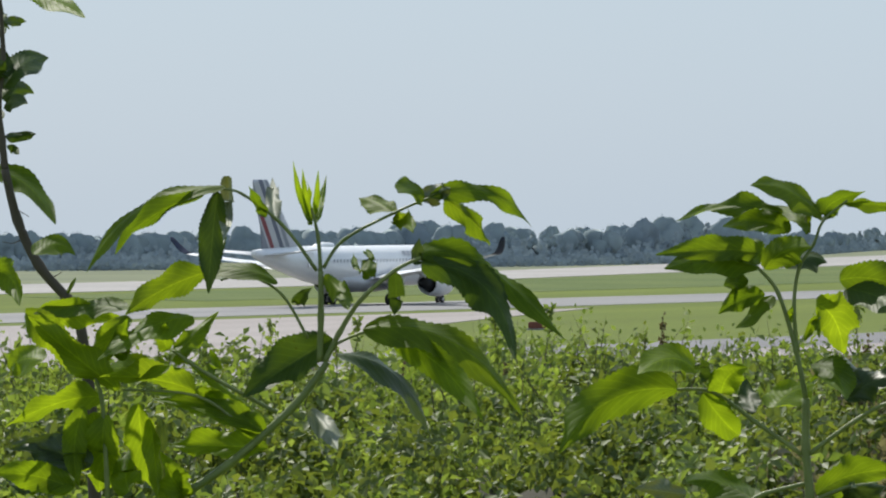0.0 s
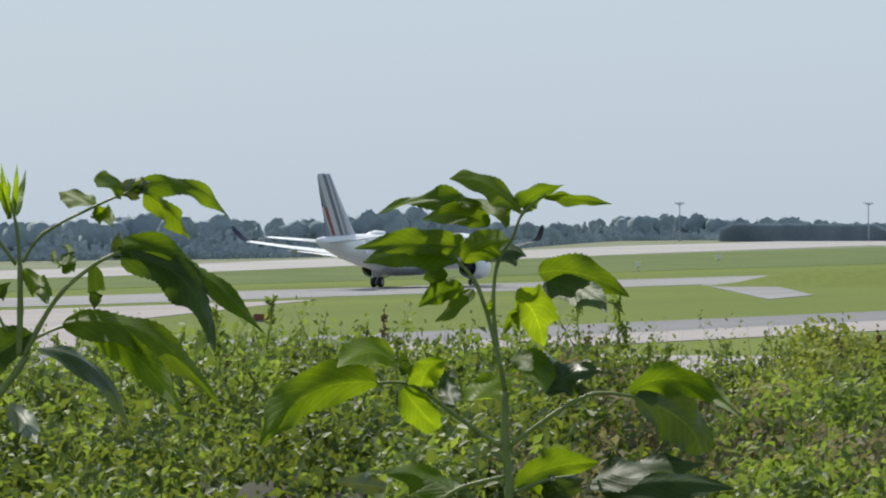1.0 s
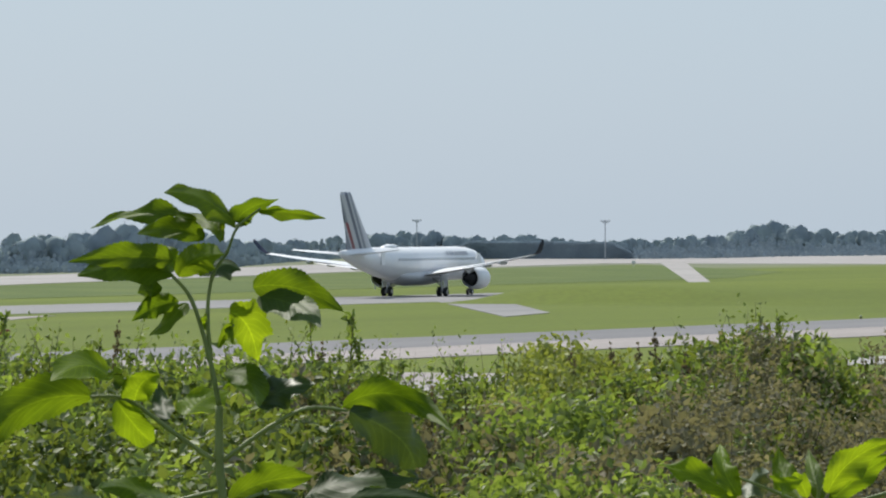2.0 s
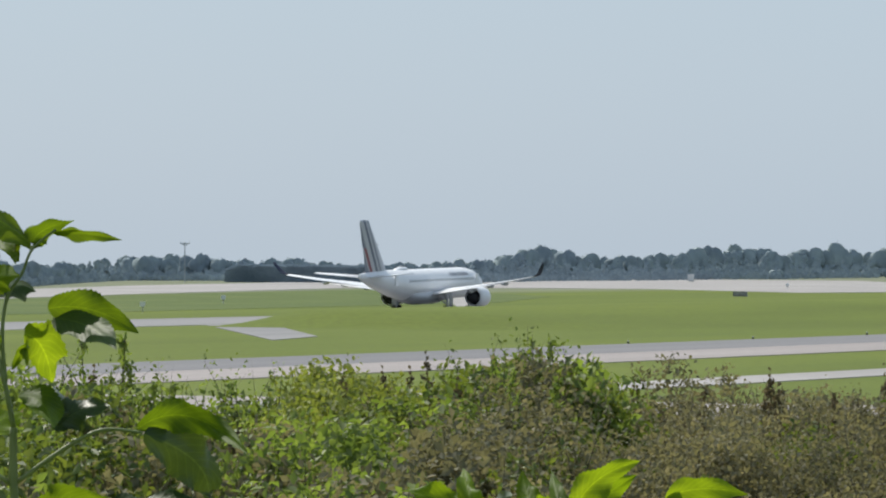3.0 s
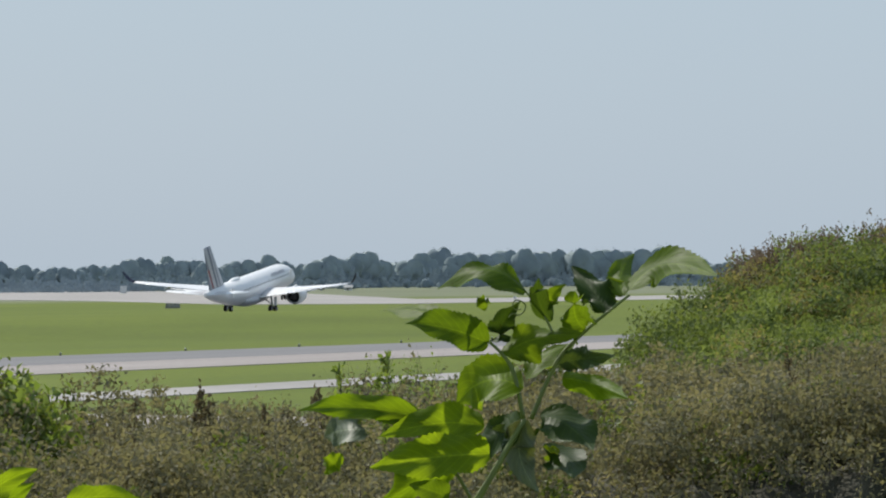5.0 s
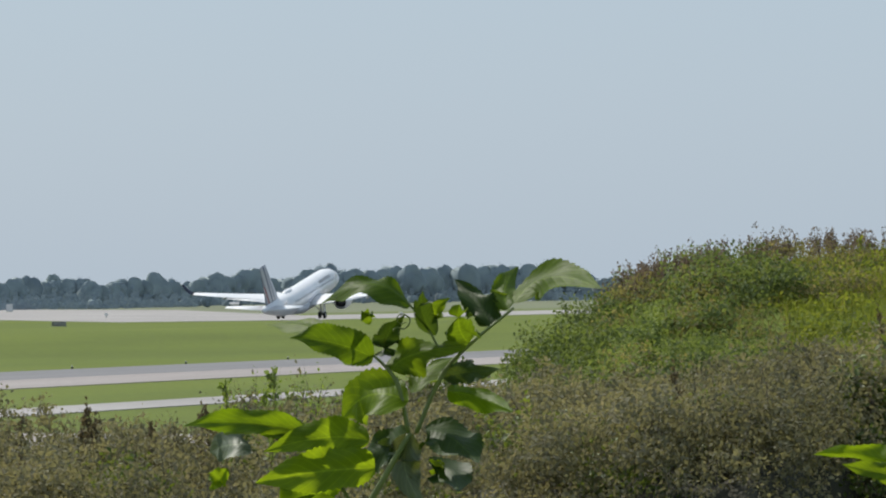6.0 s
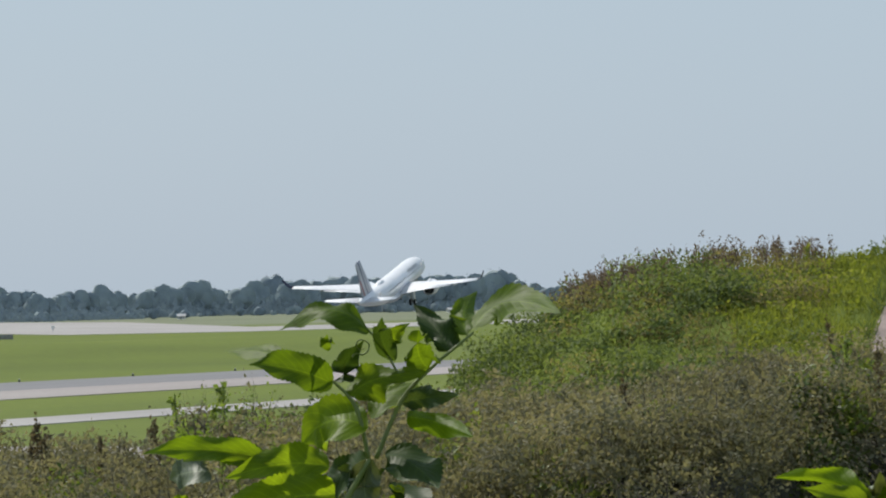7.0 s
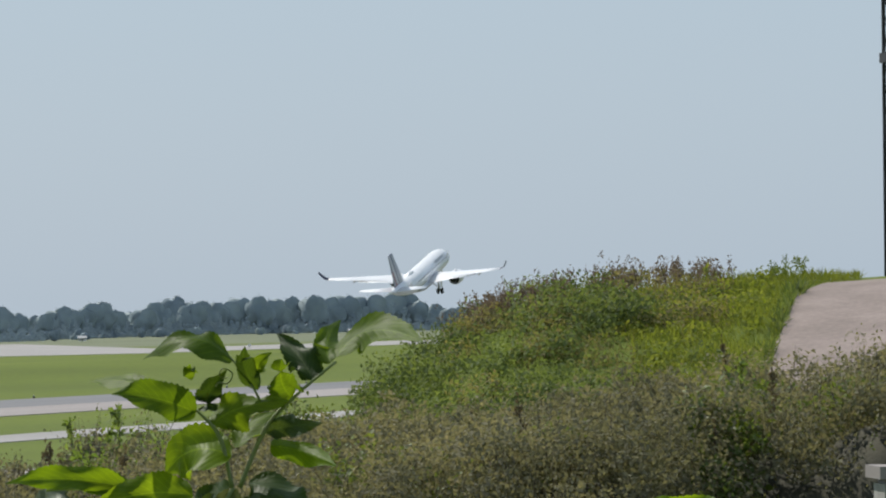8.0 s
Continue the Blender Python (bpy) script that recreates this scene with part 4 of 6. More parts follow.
def build_mound():
    rng = np.random.default_rng(41)
    # gravel track up its side
    na, nd = 40, 24
    A, Dd = np.meshgrid(np.linspace(0, 1, na), np.linspace(94, 118.5, nd), indexing="ij")
    left = track_edge(Dd) + 0.012 * np.sin(Dd * 2.1)
    A = left + (86 - left) * A ** 2
    v = over(A, Dd, 0.04).reshape(-1, 3)
    f = [(i * nd + j, i * nd + j + 1, (i + 1) * nd + j + 1, (i + 1) * nd + j) for i in range(na - 1) for j in range(nd - 1)]
    tagged(mesh_object("gravel_track", v.tolist(), [q[::-1] for q in f], GRAVEL, smooth=True), "pinkish worn gravel track over the mound", "track", kind="structure")

    def growth(name, n, a0, a1, d0, d1, lo, hi, slim, mat, label, keep, up=1.0):
        a, d = rng.uniform(a0, a1, n), rng.uniform(d0, d1, n)
        k = keep(a, d)
        k &= ~((a > track_edge(d) + 0.01) & (d > 93) & (d < 118.5))
        a, d = a[k], d[k]
        p = over(a, d)
        m = len(a)
        lump = 0.5 + 0.5 * np.sin(p[:, 0] * 1.9 + 2 * np.sin(p[:, 1] * 1.3)) * np.sin(p[:, 1] * 2.3 + np.sin(p[:, 0]))
        ln = rng.uniform(lo, hi, m) * (0.55 + 0.7 * lump)
        p[:, 2] += rng.uniform(0, 1, m) * lump * (hi * 0.9 if slim > 0.4 else 0.02)
        tagged(blades(name, p, rng.normal(size=(m, 3)) * 0.5 + [0, 0, up], rng.normal(size=(m, 3)), ln, ln * slim, mat), label, "weeds", kind="stuff")

    def patch(a, d, s):
        return np.sin(a * 7.1 + d * 0.23 + s) * np.sin(d * 0.31 - a * 3.3 + 2 * s) + 0.35 * np.sin(a * 23 + d)

    def thicket(name, count, a0, a1, d0, d1, r0, r1, leaf_len, dense, mat, label, keep, flat=0.8):
        """Rounded clumps of overlapping leaves, each clump a dome on the slope."""
        a, d = rng.uniform(a0, a1, count), rng.uniform(d0, d1, count)
        ok = keep(a, d) & (a < track_edge(d) - 0.12)
        a, d = a[ok], d[ok]
        r = rng.uniform(r0, r1, len(a)) ** 1.0
        cen = over(a, d)
        cen[:, 2] -= r * 0.15
        k = np.repeat(np.arange(len(a)), (dense * 5 * (r / leaf_len) ** 2).astype(int))
        u = rng.normal(size=(len(k), 3))
        u[:, 2] = np.abs(u[:, 2])
        u /= np.linalg.norm(u, axis=1)[:, None]
        u += 0.3 * np.sin(u[:, [1, 2, 0]] * 6 + k[:, None] * 1.7)
        p = cen[k] + u * (r[k] * rng.uniform(0.75, 1.06, len(k)))[:, None] * [1.1, 1.1, flat]
        way = rng.normal(size=u.shape)
        way = way - u * (way * u).sum(1)[:, None] + u * 0.5 + rng.normal(size=u.shape) * 0.25
        ln = leaf_len * rng.uniform(0.6, 1.3, len(k))
        tagged(blades(name, p, way, np.cross(way, u) + rng.normal(size=u.shape) * 0.35, ln, ln * 0.6, mat, simple=True, fold=0.25), label, "weeds", kind="stuff")

    def stalks(name, count, a0, a1, d0, d1, lo, hi, mat, label, keep):
        """Upright dry stalks that carry a loose head of small seeds."""
        a, d = rng.uniform(a0, a1, count), rng.uniform(d0, d1, count)
        ok = keep(a, d)
        a, d = a[ok], d[ok]
        p, m = over(a, d, 0.1), len(a)
        tall = rng.uniform(lo, hi, m)
        way = rng.normal(size=(m, 3)) * 0.16 + [0, 0, 1]
        k = np.repeat(np.arange(m), 16)
        f = rng.uniform(0.45, 1.05, len(k))
        head = p[k] + way[k] * (tall[k] * f)[:, None] + rng.normal(size=(len(k), 3)) * (0.02 + 0.05 * (1.1 - f))[:, None]
        base, ln = np.concatenate([p, head]), np.concatenate([tall, rng.uniform(0.03, 0.075, len(k))])
        dr = np.concatenate([way, way[k] + rng.normal(size=(len(k), 3)) * 0.7])
        wd = np.concatenate([np.full(m, 0.012), rng.uniform(0.02, 0.045, len(k))])
        tagged(blades(name, base, dr, rng.normal(size=base.shape), ln, wd, mat, simple=True), label, "weeds", kind="stuff")

    def sunny(a, d):
        return 1.1 * (a - 77.6) + 0.03 * (d - 106) + 0.6 * patch(a, d, 0)

    growth("mound_grass", 22000, 75.6, 81, 82, 121, 0.10, 0.26, 0.10, MOUND_WEED, "rough brownish grass over the mound", lambda a, d: (0.9 * (a - 76.5) + patch(a, d, 0.7) > 0) & (sunny(a, d) < 0.3), 1.0)
    growth("mound_grass", 40000, 76.9, 79.4, 92, 121.5, 0.10, 0.26, 0.09, MOUND_GRASS, "bright yellow-green long grass by the track", lambda a, d: sunny(a, d) > -0.1, 1.1)
    growth("undergrowth", 26000, 74.8, 78.2, 82, 121, 0.06, 0.14, 0.3, MOUND_BUSH, "low dark green undergrowth over the mound", lambda a, d: sunny(a, d) < 0.0, 0.7)
    thicket("brambles", 230, 74.7, 77.5, 84, 121, 0.35, 1.0, 0.085, 1.6, MOUND_BUSH, "rounded dark green brambles and nettles over the mound", lambda a, d: 0.8 * (a - 77.1) + 0.8 * patch(a, d, 0.7) < 0.1)
    thicket("nettles", 170, 75.4, 78.2, 88, 120, 0.25, 0.75, 0.075, 1.5, MOUND_WEED, "patches of olive brown weeds on the mound", lambda a, d: (patch(a, d, 2.9) > 0.0) & (sunny(a, d) < 0.4))
    thicket("tussocks", 170, 76.8, 78.6, 98, 121, 0.15, 0.42, 0.10, 1.2, MOUND_GRASS, "yellow-green tussocks on the mound", lambda a, d: sunny(a, d) > -0.35)
    thicket("dark_weeds", 34, 76.6, 78.4, 100, 121, 0.2, 0.5, 0.08, 1.5, MOUND_BUSH, "dark green weeds among the long grass", lambda a, d: patch(a, d, 5.3) > 0.1)
    thicket("dock_plants", 34, 75.9, 77.0, 118, 122, 0.15, 0.42, 0.07, 1.2, SEED_HEAD, "purplish brown withered dock on the mound's ridge", lambda a, d: patch(a, d, 4.1) > -0.45)
    stalks("dry_seed_stalks", 1100, 75.7, 78.3, 118, 122.5, 0.2, 0.5, SEED_HEAD, "brown dry seed stalks along the mound's ridge", lambda a, d: rng.random(len(a)) < np.clip(0.55 + 0.5 * patch(a, d, 2.2), 0, 1) * np.clip(1.15 - np.abs(a - 76.7) / 1.6, 0.2, 1))
    stalks("ridge_weeds", 40, 78.45, 79.1, 120.5, 122, 0.1, 0.3, HEDGE_DARK, "dark leafy weeds on the mound's crest", lambda a, d: np.abs(a - 78.75) < 0.16)
    # dark blades added to stand for the small bank's shadow beside the track
    growth("bank_shadow_grass", 5000, 78.2, 78.9, 97, 118, 0.18, 0.4, 0.12, MOUND_BUSH, "dark long grass standing in for the bank's shadow at the track's edge", lambda a, d: a > track_edge(d) - 0.09, 1.0)


build_mound()


# ---- things on the field ----
POST_WHITE = mottled("weathered_white", (0.62, 0.62, 0.60), (0.74, 0.74, 0.72), 4, 30, 0.6)
POST_GREY = mottled("galvanised_steel", (0.30, 0.32, 0.34), (0.40, 0.42, 0.44), 3, 20, 0.6, 0, 0.2)
WALL_GREY = mottled("old_concrete", (0.22, 0.21, 0.20), (0.36, 0.35, 0.33), 2.5, 20, 0.9, 0.003)
RED_PAINT = mottled("faded_red_paint", (0.17, 0.055, 0.04), (0.24, 0.08, 0.06), 3, 15, 0.7)
ROOF = mottled("roof_tiles", (0.30, 0.30, 0.31), (0.40, 0.40, 0.41), 1.5, 12, 0.8)


def power_pole(az, d, tall):
    pole = tagged(new("power_pole"), "thin grey power pole with two crossarms above the woods", "pole", "power line")
    pole.matrix_basis = Matrix.Translation(spot(az, d)) @ pose(0, 0, 0, 0, 0, -az)
    bm = bmesh.new()
    tube(bm, [(0, 0, 0), (0, 0, tall)], [0.12, 0.09], 8)
    part("mast", bm, POST_GREY, pole)
    for h, w in ((0.985, 1.0), (0.95, 0.55)):
        bm = bmesh.new()
        box(bm, (-w, -0.1, tall * h - 0.1), (w, 0.1, tall * h + 0.1))
        part("crossarm", bm, POST_GREY, pole)
    for x in (-0.9, 0, 0.9):
        bm = bmesh.new()
        tube(bm, [(x, 0, tall * 0.985), (x, 0, tall * 0.985 + 0.4)], [0.07, 0.05], 6)
        part("insulator", bm, POST_WHITE, pole)


power_pole(66.09, 1380, 8.4)
power_pole(67.75, 1360, 8.25)


def cottage(az, d, wide, turn):
    p = spot(az, d)
    house = tagged(new("cottage"), "small white cottage with a tiled roof before the far woods", "house")
    house.matrix_basis = Matrix.Translation(p) @ pose(0, 0, 0, 0, 0, turn)
    w, dp, h = wide / 2, 1.2, 0.8
    bm = bmesh.new()
    box(bm, (-w, -dp, 0), (w, dp, h))
    part("wall", bm, POST_WHITE, house)
    bm = bmesh.new()
    v = [bm.verts.new(q) for q in ((-w - 0.2, -dp - 0.25, h), (w + 0.2, -dp - 0.25, h), (w + 0.2, 0, h + 0.6), (-w - 0.2, 0, h + 0.6), (-w - 0.2, dp + 0.25, h), (w + 0.2, dp + 0.25, h))]
    for q in ((0, 1, 2, 3), (3, 2, 5, 4), (0, 3, 4), (1, 5, 2), (0, 4, 5, 1)):
        bm.faces.new([v[k] for k in q])
    part("roof", bm, ROOF, house)
    for x in (-w * 0.5, w * 0.5):
        bm = bmesh.new()
        box(bm, (x - 0.15, -dp - 0.03, 0.3), (x + 0.15, -dp + 0.02, 0.6))
        part("window", bm, GLASS, house)
    bm = bmesh.new()
    box(bm, (-0.15, -dp - 0.04, 0), (0.15, -dp + 0.02, 0.65))
    part("door", bm, DARK, house)


cottage(72.53, 1690, 2.0, -75)
cottage(74.9, 1980, 1.8, -60)


def equipment_box(name, az, d, w, h, mat, label, dp=1.2):
    p = spot(az, d)
    p.z = float(height(p.x, p.y))
    t = tagged(new(name), label, "cabinet")
    t.matrix_basis = Matrix.Translation(p) @ pose(0, 0, 0, 0, 0, -az)
    bm = bmesh.new()
    box(bm, (-w / 2, -dp / 2, 0.12), (w / 2, dp / 2, h))
    bmesh.ops.bevel(bm, geom=bm.edges[:], offset=0.06, segments=2, affect="EDGES")
    part("housing", bm, mat, t)
    bm = bmesh.new()
    box(bm, (-w / 2 - 0.1, -dp / 2 - 0.1, 0), (w / 2 + 0.1, dp / 2 + 0.1, 0.119))
    part("plinth", bm, WALL_GREY, t)
    bm = bmesh.new()
    box(bm, (-w / 2 + 0.1, -dp / 2 - 0.03, 0.25), (-0.02, -dp / 2 - 0.004, h - 0.12))
    part("door", bm, mat, t)
    bm = bmesh.new()
    box(bm, (0.02, -dp / 2 - 0.03, 0.25), (w / 2 - 0.1, -dp / 2 - 0.004, h - 0.12))
    part("door", bm, mat, t)


equipment_box("equipment_cabinet", 70.985, 1075, 2.4, 0.8, WALL_GREY, "low grey equipment cabinet at the taxiway's edge")
equipment_box("equipment_cabinet", 70.55, 1500, 1.5, 1.7, POST_WHITE, "small white equipment cabinet before the woods")
equipment_box("marker_box", 62.42, 470, 1.5, 0.6, RED_PAINT, "low faded red marker box in the grass", 0.6)


def runway_marker(az, d, h):
    p = spot(az, d)
    p.z = float(height(p.x, p.y))
    t = tagged(new("field_marker"), "small pale marker post standing in the grass", "marker", "field markers")
    t.matrix_basis = Matrix.Translation(p) @ pose(0, 0, 0, 0, 0, -az)
    bm = bmesh.new()
    tube(bm, [(0, 0, 0), (0, 0, h * 0.6)], [0.06, 0.06], 6)
    part("post", bm, POST_GREY, t)
    bm = bmesh.new()
    box(bm, (-0.32, -0.06, h * 0.55), (0.32, 0.06, h))
    bmesh.ops.bevel(bm, geom=bm.edges[:], offset=0.02, segments=1, affect="EDGES")
    part("panel", bm, POST_WHITE, t)


for az, d, h in ((65.72, 790, 1.3), (66.43, 900, 1.2), (71.4, 1240, 1.2), (68.0, 1180, 1.0), (74.0, 1300, 1.0)):
    runway_marker(az, d, h)


def edge_light(az, y):
    a = radians(az)
    t = tagged(new("edge_light"), "small dark edge light beside the taxiway", "light", "taxiway edge lights")
    t.matrix_basis = Matrix.Translation((math.tan(a) * y, y, 0.0))
    bm = bmesh.new()
    tube(bm, [(0, 0, 0), (0, 0, 0.18)], [0.10, 0.08], 8)
    part("stake", bm, DARK, t)
    bm = bmesh.new()
    tube(bm, [(0, 0, 0.181), (0, 0, 0.26), (0, 0, 0.29)], [0.09, 0.08, 0.04], 8)
    part("lens", bm, POST_GREY, t)


for az in (70.0, 71.1, 72.1, 73.0, 73.8, 74.5):
    edge_light(az, 191.2)


def lattice_mast(az, d):
    """Three-legged lattice mast behind the mound."""
    mast = tagged(new("lattice_mast"), "tall dark steel lattice mast behind the mound", "mast")
    p = spot(az, d)
    p.z = float(height(p.x, p.y))
    mast.matrix_basis = Matrix.Translation(p) @ pose(0, 0, 0, 0, 0, -az + 12)
    feet = [(0.42 * math.cos(k * 2.0944), 0.42 * math.sin(k * 2.0944)) for k in range(3)]
    tall = 26.0
    for x, y in feet:
        bm = bmesh.new()
        tube(bm, [(x, y, 0), (x, y, tall)], [0.05, 0.05], 6)
        part("leg", bm, DARK, mast)
    steps = 30
    for k in range(3):
        (x0, y0), (x1, y1) = feet[k], feet[(k + 1) % 3]
        bm = bmesh.new()
        for i in range(steps):
            z0, z1 = tall * i / steps, tall * (i + 1) / steps
            a, b = ((x0, y0, z0), (x1, y1, z1)) if i % 2 else ((x1, y1, z0), (x0, y0, z1))
            tube(bm, [a, b], [0.02, 0.02], 4)
            tube(bm, [(x0, y0, z1), (x1, y1, z1)], [0.018, 0.018], 4)
        part("bracing", bm, DARK, mast)
    bm = bmesh.new()
    box(bm, (-0.30, -0.4, 14.55), (0.5, 0.5, 14.8))
    part("platform", bm, DARK, mast)


lattice_mast(79.72, 165)


def concrete_post(az, d):
    p = spot(az, d)
    t = tagged(new("concrete_block"), "weathered grey concrete block at the hedge's foot", "block")
    t.matrix_basis = Matrix.Translation((p.x, p.y, 6.0)) @ pose(0, 0, 0, 0, 0, -az + 10)
    bm = bmesh.new()
    box(bm, (-0.16, -0.12, -0.1), (0.24, 0.12, 2.02))
    bmesh.ops.bevel(bm, geom=bm.edges[:], offset=0.015, segments=2, affect="EDGES")
    part("body", bm, WALL_GREY, t)
    bm = bmesh.new()
    box(bm, (-0.18, -0.14, 2.021), (0.26, 0.14, 2.06))
    part("cap", bm, SHOULDER, t)


concrete_post(80.04, 20.2)


# ---- elder shrubs by the stand ----
def leaf_material(name, dark, light, through, rough, spec=0.5):
    """A leaf blade with a pale midrib, side veins and light through it."""
    m, t, b = material(name, rough, 0, spec)
    uv = t.nodes.new("ShaderNodeUVMap")
    sep = t.nodes.new("ShaderNodeSeparateXYZ")
    t.links.new(uv.outputs[0], sep.inputs[0])
    off = t.nodes.new("ShaderNodeMath")
    off.operation = "ABSOLUTE"
    sub = t.nodes.new("ShaderNodeMath")
    sub.operation, sub.inputs[1].default_value = "SUBTRACT", 0.5
    t.links.new(sep.outputs["Y"], sub.inputs[0])
    t.links.new(sub.outputs[0], off.inputs[0])
    # side veins run forward from the midrib
    run = t.nodes.new("ShaderNodeMath")
    run.operation, run.inputs[1].default_value = "MULTIPLY_ADD", -0.55
    t.links.new(off.outputs[0], run.inputs[0])
    t.links.new(sep.outputs["X"], run.inputs[2])
    wave = t.nodes.new("ShaderNodeMath")
    wave.operation, wave.inputs[1].default_value = "MULTIPLY", 62.0
    t.links.new(run.outputs[0], wave.inputs[0])
    sine = t.nodes.new("ShaderNodeMath")
    sine.operation = "SINE"
    t.links.new(wave.outputs[0], sine.inputs[0])
    info = t.nodes.new("ShaderNodeObjectInfo")
    tone = ramp(t, info.outputs["Random"], [(0.0, dark), (1.0, light)])
    tone = mix(t, 1.0, tone, ramp(t, noise_node(t, 38, 4), [(0.3, (0.72, 0.76, 0.7)), (0.72, (1.22, 1.18, 1.1))]), "MULTIPLY")
    vein = ramp(t, sine.outputs[0], [(0.70, (1.0, 1.0, 1.0)), (1.0, (1.22, 1.2, 1.1))])
    rib = ramp(t, off.outputs[0], [(0.010, (1.45, 1.4, 1.3)), (0.028, (1, 1, 1))])
    tone = mix(t, 1.0, mix(t, 1.0, tone, vein, "MULTIPLY"), rib, "MULTIPLY")
    spots = ramp(t, noise_node(t, 160, 2), [(0.72, (1, 1, 1)), (0.78, (0.75, 0.6, 0.45))])
    tone = mix(t, 1.0, tone, spots, "MULTIPLY")
    t.links.new(tone, b.inputs["Base Color"])
    # the blade puckers between the veins
    pucker = mix(t, 0.55, ramp(t, sine.outputs[0], [(0.0, (1, 1, 1)), (1.0, (0, 0, 0))]), ramp(t, noise_node(t, 90, 3), [(0.25, (0, 0, 0)), (0.75, (1, 1, 1))]))
    bump(t, b, pucker, 0.3, 0.001)
    tr = t.nodes.new("ShaderNodeBsdfTranslucent")
    t.links.new(mix(t, 1.0, tone, (2.0, 1.85, 0.5), "MULTIPLY"), tr.inputs["Color"])
    ms = t.nodes.new("ShaderNodeMixShader")
    ms.inputs[0].default_value = through
    t.links.new(b.outputs[0], ms.inputs[1])
    t.links.new(tr.outputs[0], ms.inputs[2])
    t.links.new(ms.outputs[0], t.nodes["Material Output"].inputs["Surface"])
    return m


ELDER = leaf_material("elder_leaf", (0.066, 0.112, 0.013), (0.102, 0.152, 0.019), 0.5, 0.52, 0.12)
# brighter and darker copies of ELDER, painting lit and shaded leaves
PALE = leaf_material("young_sunlit_elder_leaf", (0.098, 0.158, 0.014), (0.138, 0.202, 0.022), 0.55, 0.48, 0.14)
DEEP = leaf_material("dim_elder_leaf", (0.030, 0.055, 0.016), (0.046, 0.080, 0.021), 0.34, 0.52, 0.16)
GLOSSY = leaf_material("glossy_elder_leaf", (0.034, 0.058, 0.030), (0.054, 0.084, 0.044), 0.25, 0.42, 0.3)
SILVER = leaf_material("silvery_leaf_underside", (0.12, 0.145, 0.105), (0.17, 0.195, 0.15), 0.1, 0.55, 0.25)
STEM_GREEN = mottled("green_stem", (0.11, 0.15, 0.04), (0.20, 0.23, 0.08), 14, 60, 0.5, 0.001)
leaf_rng = random.Random(8)


def elder(az, d, label):
    """A shrub's stand on the ground at a bearing and distance, x to the right of the sight line, y along it."""
    p = spot(az, d)
    p.z = float(height(p.x, p.y))
    thing = new("elder_shrub")
    thing.matrix_basis = Matrix.Translation(p) @ pose(0, 0, 0, 0, 0, -az)
    thing["rise"] = 8.562 - p.z
    return tagged(thing, label, "shrub")


def stem(plant, r0, r1, *pts, mat=None):
    """A tapered stem through points (right, up from the eye line) in centimetres, radii too."""
    bm = bmesh.new()
    rise = plant["rise"]
    p = [Vector((u / 100, 0.0, max(w / 100 + rise, -0.05))) for u, w in pts]
    fine = [p[0]]
    for i in range(len(p) - 1):
        a, b, c, d = p[max(i - 1, 0)], p[i], p[i + 1], p[min(i + 2, len(p) - 1)]
        for k in range(1, 6):
            s = k / 5
            fine.append(0.5 * (2 * b + (c - a) * s + (2 * a - 5 * b + 4 * c - d) * s * s + (3 * b - a - 3 * c + d) * s ** 3))
    n = len(fine) - 1
    rad = [(r0 + (r1 - r0) * i / n) / 200 * (1.2 if i % 5 == 0 and 0 < i < n else 1) * 0.85 for i in range(n + 1)]
    tube(bm, fine, rad, 10)
    return part("stem", bm, mat or STEM_GREEN, plant, smooth=True)


